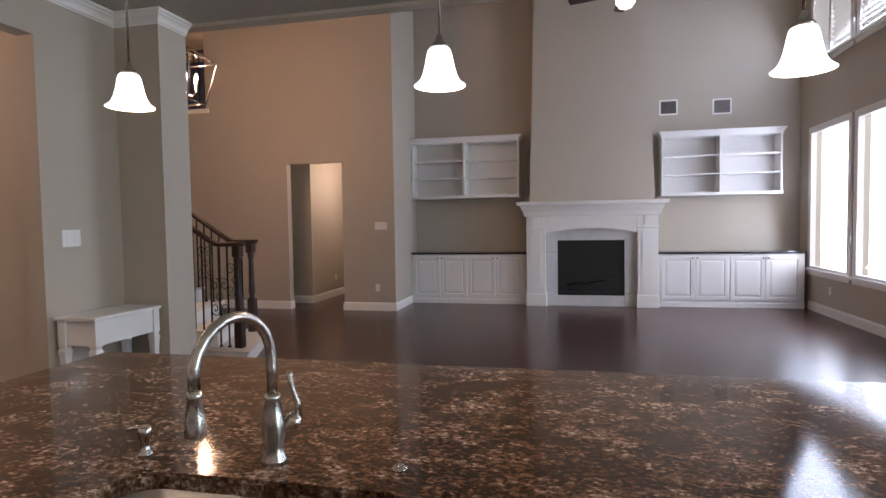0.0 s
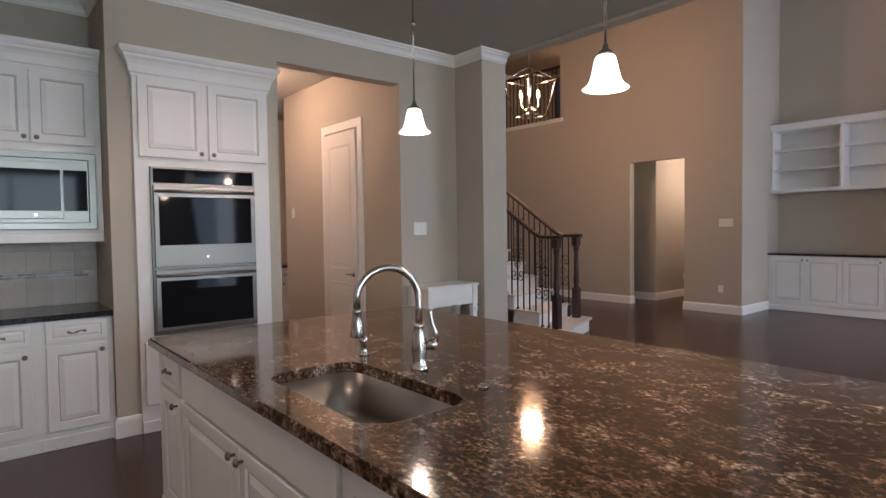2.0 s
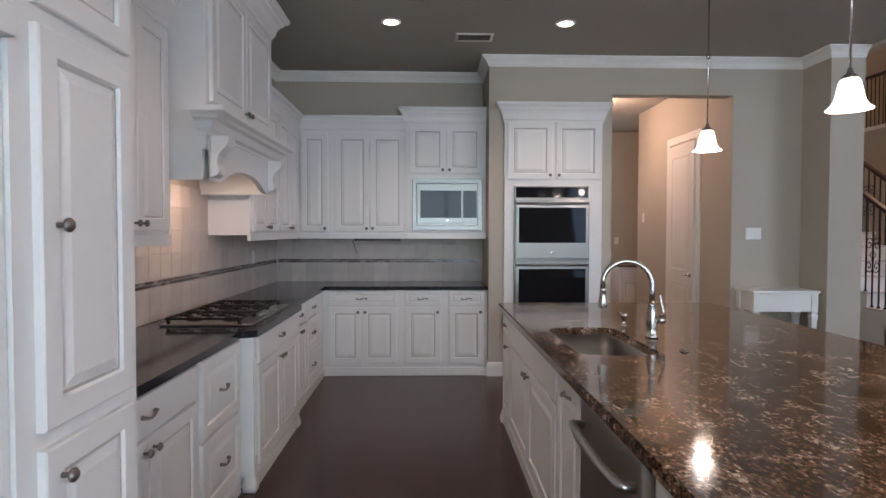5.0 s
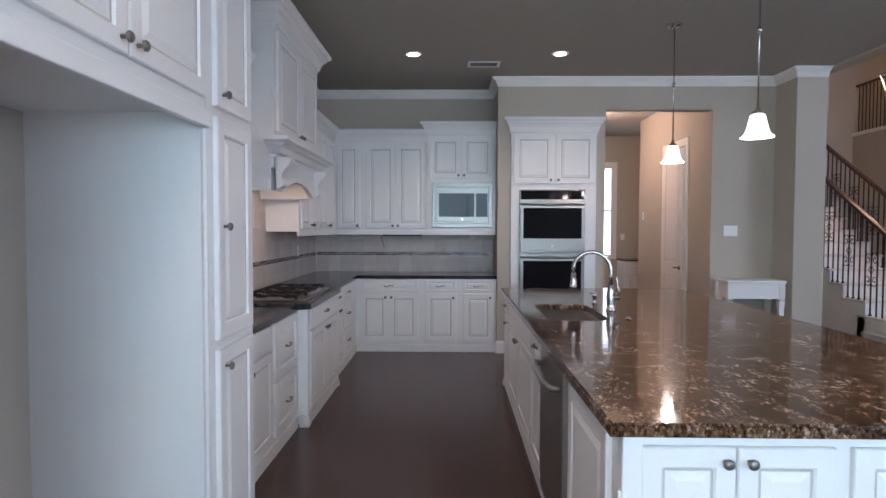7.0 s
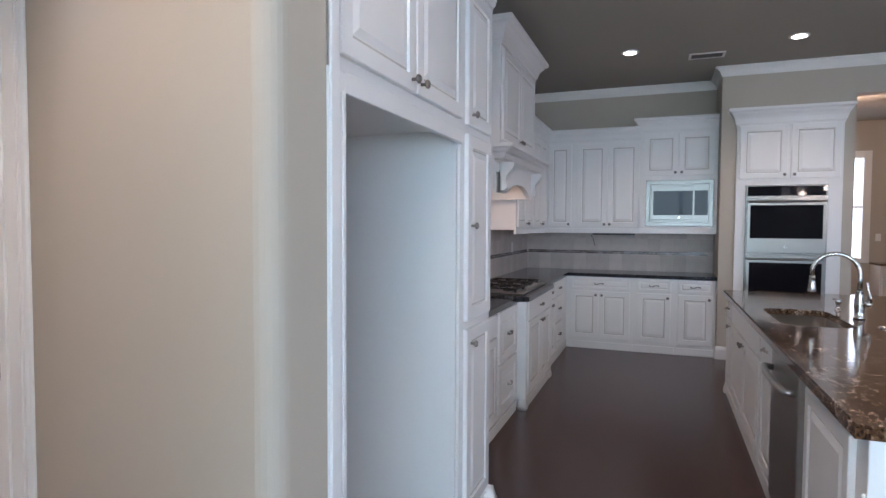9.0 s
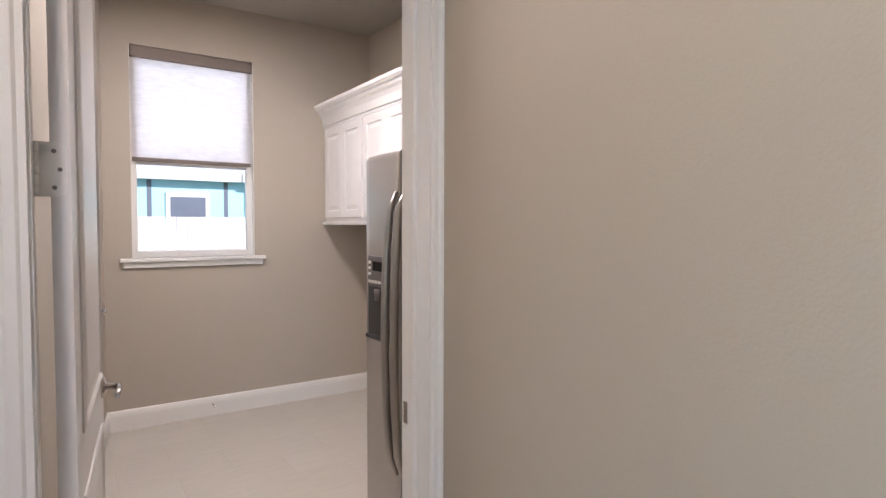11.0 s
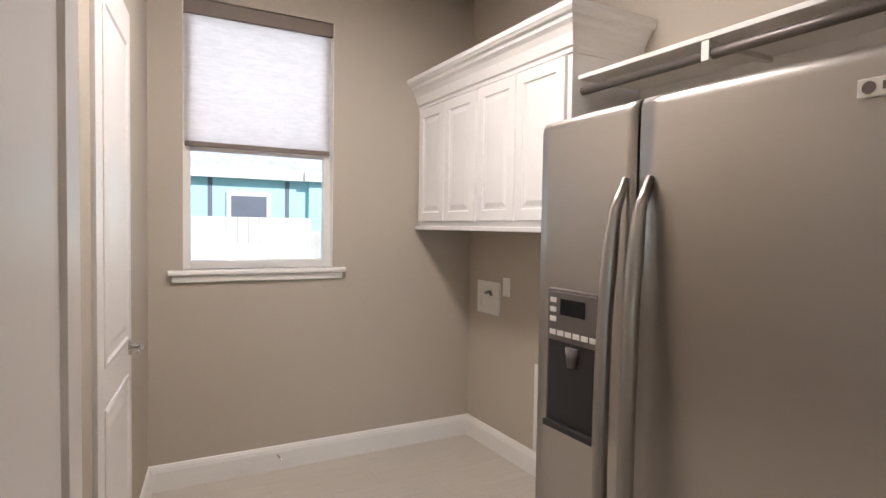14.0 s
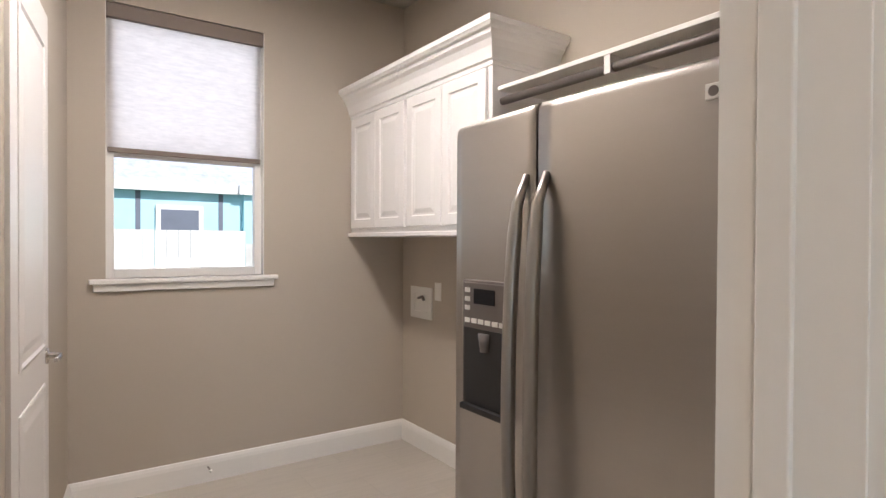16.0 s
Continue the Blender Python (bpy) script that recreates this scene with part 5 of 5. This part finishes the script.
solid("trim_closet_casing", boxes((-0.09, 0, -0.02, 0.0, 0, 2.46), (0.73, 0.82, -0.02, 0.0, 0, 2.46), (0, 0.73, -0.02, 0.0, 2.37, 2.46)), TRIM, "white closet door casing", "door casing", "structure").matrix_world = pose(4.108, -3.54, 0.0, 0, 0, ang - 180)

lwn = thing("window_laundry", pose(LWX0, LW, 1.23), "white single-hung window with a sill", "window")
lwn["kind"] = "structure"
LL, LH = LWX1 - LWX0, 1.52
part("window_frame", boxes((0, 0.045, -0.10, -0.05, 0, LH), (LL - 0.045, LL, -0.10, -0.05, 0, LH), (0.045, LL - 0.045, -0.10, -0.05, LH - 0.045, LH), (0.045, LL - 0.045, -0.10, -0.05, 0, 0.05), (0.045, LL - 0.045, -0.09, -0.05, 0.68, 0.72), bevel=0.003), TRIM, lwn)
part("window_reveal", boxes((-0.002, 0.004, -0.15, -0.001, 0, LH), (LL - 0.004, LL + 0.002, -0.15, -0.001, 0, LH)), TRIM, lwn)
part("window_sill", boxes((-0.08, LL + 0.08, -0.05, 0.04, -0.028, 0.0), (-0.06, LL + 0.06, 0.0, 0.02, -0.07, -0.028), bevel=0.006), TRIM, lwn)
g = part("pane", boxes((0.045, LL - 0.045, -0.08, -0.077, 0.05, LH - 0.045)), PANE, lwn)
g.visible_shadow = False
rs = thing("roller_shade", pose(LWX0, LW, 1.23), "translucent woven shade half lowered over the window", "window shade")
part("cassette", boxes((0.005, LL - 0.005, -0.045, 0.0, LH - 0.085, LH - 0.005), bevel=0.004), CASSETTE, rs)
part("cloth", boxes((0.012, LL - 0.012, -0.030, -0.028, 0.725, LH - 0.08)), FABRIC, rs)
part("hem_bar", boxes((0.012, LL - 0.012, -0.036, -0.022, 0.70, 0.728), bevel=0.003), CASSETTE, rs)
part("pull_cord", tube([(0.02, -0.012, LH - 0.09), (0.022, -0.008, 0.95), (0.02, -0.01, 0.62)], 0.002, 6), TRIM, rs)
FN = FABRIC.node_tree.nodes
tr = FN.new("ShaderNodeBsdfTranslucent")
FABRIC.node_tree.links.new(FN["Principled BSDF"].inputs["Base Color"].links[0].from_socket, tr.inputs[0])
ms = FN.new("ShaderNodeMixShader")
ms.inputs[0].default_value = 0.78
FABRIC.node_tree.links.new(FN["Principled BSDF"].outputs[0], ms.inputs[1])
FABRIC.node_tree.links.new(tr.outputs[0], ms.inputs[2])
FABRIC.node_tree.links.new(ms.outputs[0], FN["Material Output"].inputs[0])

lc = cabinet("laundry_cabinet", pose(2.245, LW, 0, 0, 0, 90), 1.52, 0.415, 1.50, 2.31, [("door", 0.03, 0.375, 1.53, 2.27, None, False), ("door", 0.38, 0.735, 1.53, 2.27, None, False), ("door", 0.765, 1.12, 1.53, 2.27, None, False), ("door", 1.125, 1.49, 1.53, 2.27, (1.46, 1.9), False)],
             "white wall cabinet with four doors and crown over the washer space", "laundry cabinets", (0.10, 2.47), ends=(0, 1), rail=False)
part("bottom_trim", boxes((0, 1.525, -0.03, 0.41, 1.475, 1.50), bevel=0.004), CAB, lc)
sh = thing("hanging_shelf", pose(1.83, -3.44, 0), "white wall shelf with a grey hanging rod below", "shelf")
part("shelf_board", boxes((0, 0.40, 0.0, 1.72, 2.155, 2.175), bevel=0.003), TRIM, sh)
part("cleat", boxes((0.0, 0.02, 0.0, 1.72, 2.07, 2.155)), TRIM, sh)
part("rod", tube([(0.37, 0.0, 2.11), (0.37, 1.72, 2.11)], 0.019, 14), GREY, sh)
part("bracket", boxes((0.345, 0.395, 0.62, 0.65, 2.085, 2.156), (0.02, 0.36, 0.625, 0.645, 2.135, 2.155)), PLASTIC, sh)

FX, FY0, FY1 = 2.955, -2.765, -1.845
fg = thing("refrigerator", pose(FX, FY0, 0, 0, 0, 90), "stainless side-by-side refrigerator with a water dispenser", "refrigerator")
FWD = FY1 - FY0
part("case", boxes((0.01, FWD - 0.01, 0.07, 0.86, 0.02, 1.755), bevel=0.01), GREY, fg)


def curved_door(x0, x1, z0, z1, bow=0.028):
    bm = bmesh.new()
    n = 10
    cols = []
    for k in range(n + 1):
        x = x0 + (x1 - x0) * k / n
        u = 2 * (x - 0.0) / FWD - 1
        cols.append((x, -bow * (1 - u * u)))
    rows = [[bm.verts.new((x, y + o, z)) for x, y in cols] for z, o in ((z0, 0.0), (z1 - 0.03, 0.0), (z1 - 0.016, 0.003), (z1 - 0.005, 0.011), (z1, 0.024))]
    lo, hi = rows[0], rows[-1]
    bl, bh = [[bm.verts.new((x, 0.065, z)) for x, y in cols] for z in (z0, z1)]
    for k in range(n):
        for a, b in zip(rows, rows[1:]):
            f = bm.faces.new((a[k], a[k + 1], b[k + 1], b[k]))
            f.smooth = True
        bm.faces.new((hi[k], hi[k + 1], bh[k + 1], bh[k]))
        bm.faces.new((bl[k], bl[k + 1], lo[k + 1], lo[k]))
        bm.faces.new((bh[k], bh[k + 1], bl[k + 1], bl[k]))
    bm.faces.new([r[0] for r in rows] + [bh[0], bl[0]])
    bm.faces.new([r[n] for r in rows[::-1]] + [bl[n], bh[n]])
    return bm


SPL = 0.372
d1 = part("freezer_door", curved_door(0.0, SPL - 0.004, 0.09, 1.79), FRIDGE, fg)
d2 = part("fridge_door", curved_door(SPL + 0.004, FWD, 0.09, 1.79), FRIDGE, fg)
part("gasket", boxes((SPL - 0.004, SPL + 0.004, 0.0, 0.06, 0.09, 1.78)), DARK, fg)
part("toe_grille", boxes((0.01, FWD - 0.01, 0.03, 0.06, 0.0, 0.085)), DARK, fg)
for x, s, dd in ((SPL - 0.035, -1, d1), (SPL + 0.035, 1, d2)):
    pts, rr = [], []
    for k in range(17):
        u = k / 16
        bowz = math.sin(math.pi * u)
        pts.append((x + s * 0.004 * bowz, -0.028 - 0.055 * bowz ** 0.35, 0.42 + 1.19 * u))
        rr.append(0.009 + 0.009 * min(1, 3 * bowz))
    part("handle", tube(pts, rr, 10), STEEL, dd)
part("dispenser_frame", boxes((0.075, 0.285, -0.032, -0.012, 0.965, 1.335), bevel=0.004), GREY, d1)
part("dispenser_recess", boxes((0.085, 0.277, -0.0335, -0.0315, 0.985, 1.205)), DARK, d1)
part("dispenser_panel", boxes((0.085, 0.275, -0.037, -0.031, 1.20, 1.328), bevel=0.002), GREY, d1)
part("display", boxes((0.135, 0.225, -0.039, -0.0365, 1.27, 1.312)), GLASS, d1)
for k in range(6):
    part("button", boxes((0.095 + 0.03 * k, 0.117 + 0.03 * k, -0.0395, -0.0365, 1.215, 1.228)), PLASTIC, d1)
for z in (1.25, 1.275, 1.3):
    part("button", boxes((0.095, 0.117, -0.0395, -0.0365, z, z + 0.013)), PLASTIC, d1)
part("spout", lathe([(0.014, 1.14), (0.02, 1.19)], 12, at=(0.18, -0.033, 0)), GREY, d1)
part("drip_tray", boxes((0.085, 0.275, -0.05, -0.031, 0.968, 0.985), bevel=0.003), DARK, d1)
bd = part("badge", boxes((0.80, 0.895, -0.016, -0.006, 1.705, 1.735), bevel=0.002), PLASTIC, d2, "pale maker's badge")
part("emblem", lathe([(0.010, 0), (0.010, 0.0012)], 16, at=(0.817, -0.016, 1.72), turn=Matrix.Rotation(radians(90), 3, "X")), GREY, bd)
part("writing", boxes((0.836, 0.885, -0.0172, -0.016, 1.714, 1.727)), GREY, bd)

wb = thing("washer_box", pose(1.83, -4.72, 1.02, 0, 0, 90), "white recessed washer outlet box with a brass valve", "outlet box")
part("frame", boxes((-0.135, -0.085, -0.012, 0, -0.11, 0.11), (0.085, 0.135, -0.012, 0, -0.11, 0.11), (-0.085, 0.085, -0.012, 0, 0.06, 0.11), (-0.085, 0.085, -0.012, 0, -0.11, -0.06), bevel=0.003), PLASTIC, wb)
part("back", boxes((-0.085, 0.085, -0.004, -0.001, -0.06, 0.06)), PLASTIC, wb)
part("valve", tube([(-0.03, -0.012, 0.03), (0.03, -0.016, 0.045), (0.045, -0.016, 0.02)], 0.010, 8), GREY, wb)
plate(pose(1.83, -4.52, 1.11, 0, 0, 90), 0.075, 0.12, OUT, "white wall outlet by the washer box", "outlet")
solid("access_panel", boxes((1.83, 1.842, -4.20, -3.85, 0.15, 0.68), bevel=0.004), PLASTIC, "white plastic access panel low on the wall", "access panel")
dst = thing("door_stop", pose(3.19, LW + 0.018, 0.09), "small spring door stop on the baseboard", "door stop")
part("spring", tube([(0, 0, 0), (0, 0.05, 0.003), (0, 0.075, 0.002)], 0.005, 8), NICKEL, dst)
part("tip", lathe([(0.008, 0), (0.008, 0.012), (0.004, 0.014)], 10, at=(0, 0.075, 0.002), turn=Matrix.Rotation(radians(-90), 3, "X")), PLASTIC, dst)
area("laundry_light", (3.3, -3.35, 3.05), (3.3, -3.35, 0), 0.3, 0.9, 50, (1.0, 0.91, 0.79))
point("landing_light", (-6.0, 11.6, 5.2), 24, WARM, 0.15)
lf = thing("ceiling_light", pose(3.3, -3.35, HL), "long flush white ceiling light of the laundry", "ceiling light")
part("housing", boxes((-0.17, 0.17, -0.48, 0.48, -0.07, 0), bevel=0.01), TRIM, lf)

# ---- outdoors behind the laundry window ----
solid("ground", boxes((-60, 80, -90, LW - 0.15, -0.6, -0.35)), GRASS, "lawn behind the house", "lawn", "structure")
fnc = thing("wooden_fence", pose(-4, -10.5, -0.35), "pale wooden privacy fence in full sun", "fence")
for k in range(70):
    x = 0.16 * k
    h = 1.75 if k < 34 else 1.95
    part("board", boxes((x, x + 0.15, 0, 0.02, 0, h)), FENCE if k >= 34 else SHADED_BOARD, fnc)
hs = thing("neighbour_house", pose(0, -16, -0.35), "neighbouring house under construction with teal sheathing", "house")
part("wall", boxes((-8, 0.1, -6, 0.6, 0, 3.05)), TEAL, hs)
part("wall", boxes((0.1, 14, -6, 0.45, 0, 3.05)), TEAL, hs)
bm = bmesh.new()
rv = [bm.verts.new(p) for p in ((-8.6, 0.68, 3.0), (14.6, 0.68, 3.0), (14.6, -7, 3.0), (-8.6, -7, 3.0), (-5, -3, 5.2), (11, -3, 5.2))]
for f in ((0, 1, 5, 4), (1, 2, 5), (2, 3, 4, 5), (3, 0, 4), (3, 2, 1, 0)):
    bm.faces.new([rv[i] for i in f])
part("roof", bm, ROOF, hs)
part("fascia", boxes((-8.6, 0.25, 0.72, 0.78, 2.9, 3.12)), TRIM, hs)
part("fascia", boxes((0.25, 14.6, 0.62, 0.70, 2.9, 3.12)), TRIM, hs)
hw = part("window", boxes((1.0, 2.0, 0.45, 0.51, 1.3, 2.6)), TRIM, hs)
part("pane", boxes((1.1, 1.9, 0.505, 0.52, 1.4, 2.5)), TAPE, hw)
for x in (0.55, 2.3, 3.6):
    part("seam_tape", boxes((x, x + 0.1, 0.45, 0.462, 0.2, 2.9)), TAPE, hs)

# ---- small kitchen details and tiles ----
us = thing("under_cabinet_strip", pose(XU + 0.1, -0.1, 1.395), "dark under-cabinet light strip with a hanging cord", "light strip")
part("housing", boxes((-0.06, 0.0, -0.2, 0.28, -0.018, 0.0), bevel=0.003), DARK, us)
part("cord", tube([(-0.05, -0.2, -0.01), (-0.08, -0.23, -0.03), (-0.06, -0.21, -0.06), (-0.12, -0.19, -0.16)], 0.004, 6), DARK, us)

splash = bpy.data.objects["wall_backsplash"]


def shared(name, mesh, m, parent):
    o = new(name, mesh)
    o.parent = parent
    o.matrix_world = m
    return o


T = 0.152


def piece(name, w, h, t, mat):
    bm = bmesh.new()
    panel(bm, -w / 2, w / 2, -h / 2, h / 2, [(0.0, 0.002), (0.003, 0.0)], -t, t)
    me = bpy.data.meshes.new(name)
    bm.to_mesh(me)
    bm.free()
    me.materials.append(mat)
    return me


tile = piece("tile", T - 0.0025, T - 0.0025, 0.003, STONE)
for k in range(31):
    x = 1.765 - T * (k + 0.5)
    for z in [1.248, 1.248 + T] + ([1.248 + 2 * T, 1.248 + 3 * T] if -1.0 < x < 0.4 else []):
        shared("tile", tile, pose(x, YC + 0.006, z, 0, 0, 180), splash)
for k in range(15):
    y = YC + 0.02 + T * (k + 0.5)
    for z in (1.248, 1.248 + T):
        shared("tile", tile, pose(XB + 0.006, y, z, 0, 0, 90), splash)
low = piece("tile", T - 0.0025, 0.201, 0.003, STONE)
for k in range(31):
    shared("tile", low, pose(1.765 - T * (k + 0.5), YC + 0.006, 1.018, 0, 0, 180), splash)
for k in range(15):
    shared("tile", low, pose(XB + 0.006, YC + 0.02 + T * (k + 0.5), 1.018, 0, 0, 90), splash)
bm = bmesh.new()
for r in range(2):
    x = 1.76 - 0.03 * r
    while x > XB + 0.1:
        w = random.uniform(0.05, 0.11)
        box(bm, x - w + 0.003, x, YC + 0.004, YC + 0.012 + random.uniform(0, 0.002), 1.126 + r * 0.021, 1.126 + r * 0.021 + 0.018)
        x -= w
    y = YC + 0.02
    while y < 0.98:
        w = random.uniform(0.05, 0.11)
        box(bm, XB + 0.004, XB + 0.012 + random.uniform(0, 0.002), y, y + w - 0.003, 1.126 + r * 0.021, 1.126 + r * 0.021 + 0.018)
        y += w
band = part("mosaic_band", bm, MOSAIC, splash)
band["kind"] = "stuff"
plate(pose(-0.9 - 1.2, YC + 0.012, 1.22, 0, 0, 180), 0.075, 0.12, OUT, "white outlet plate on the backsplash", "outlet")
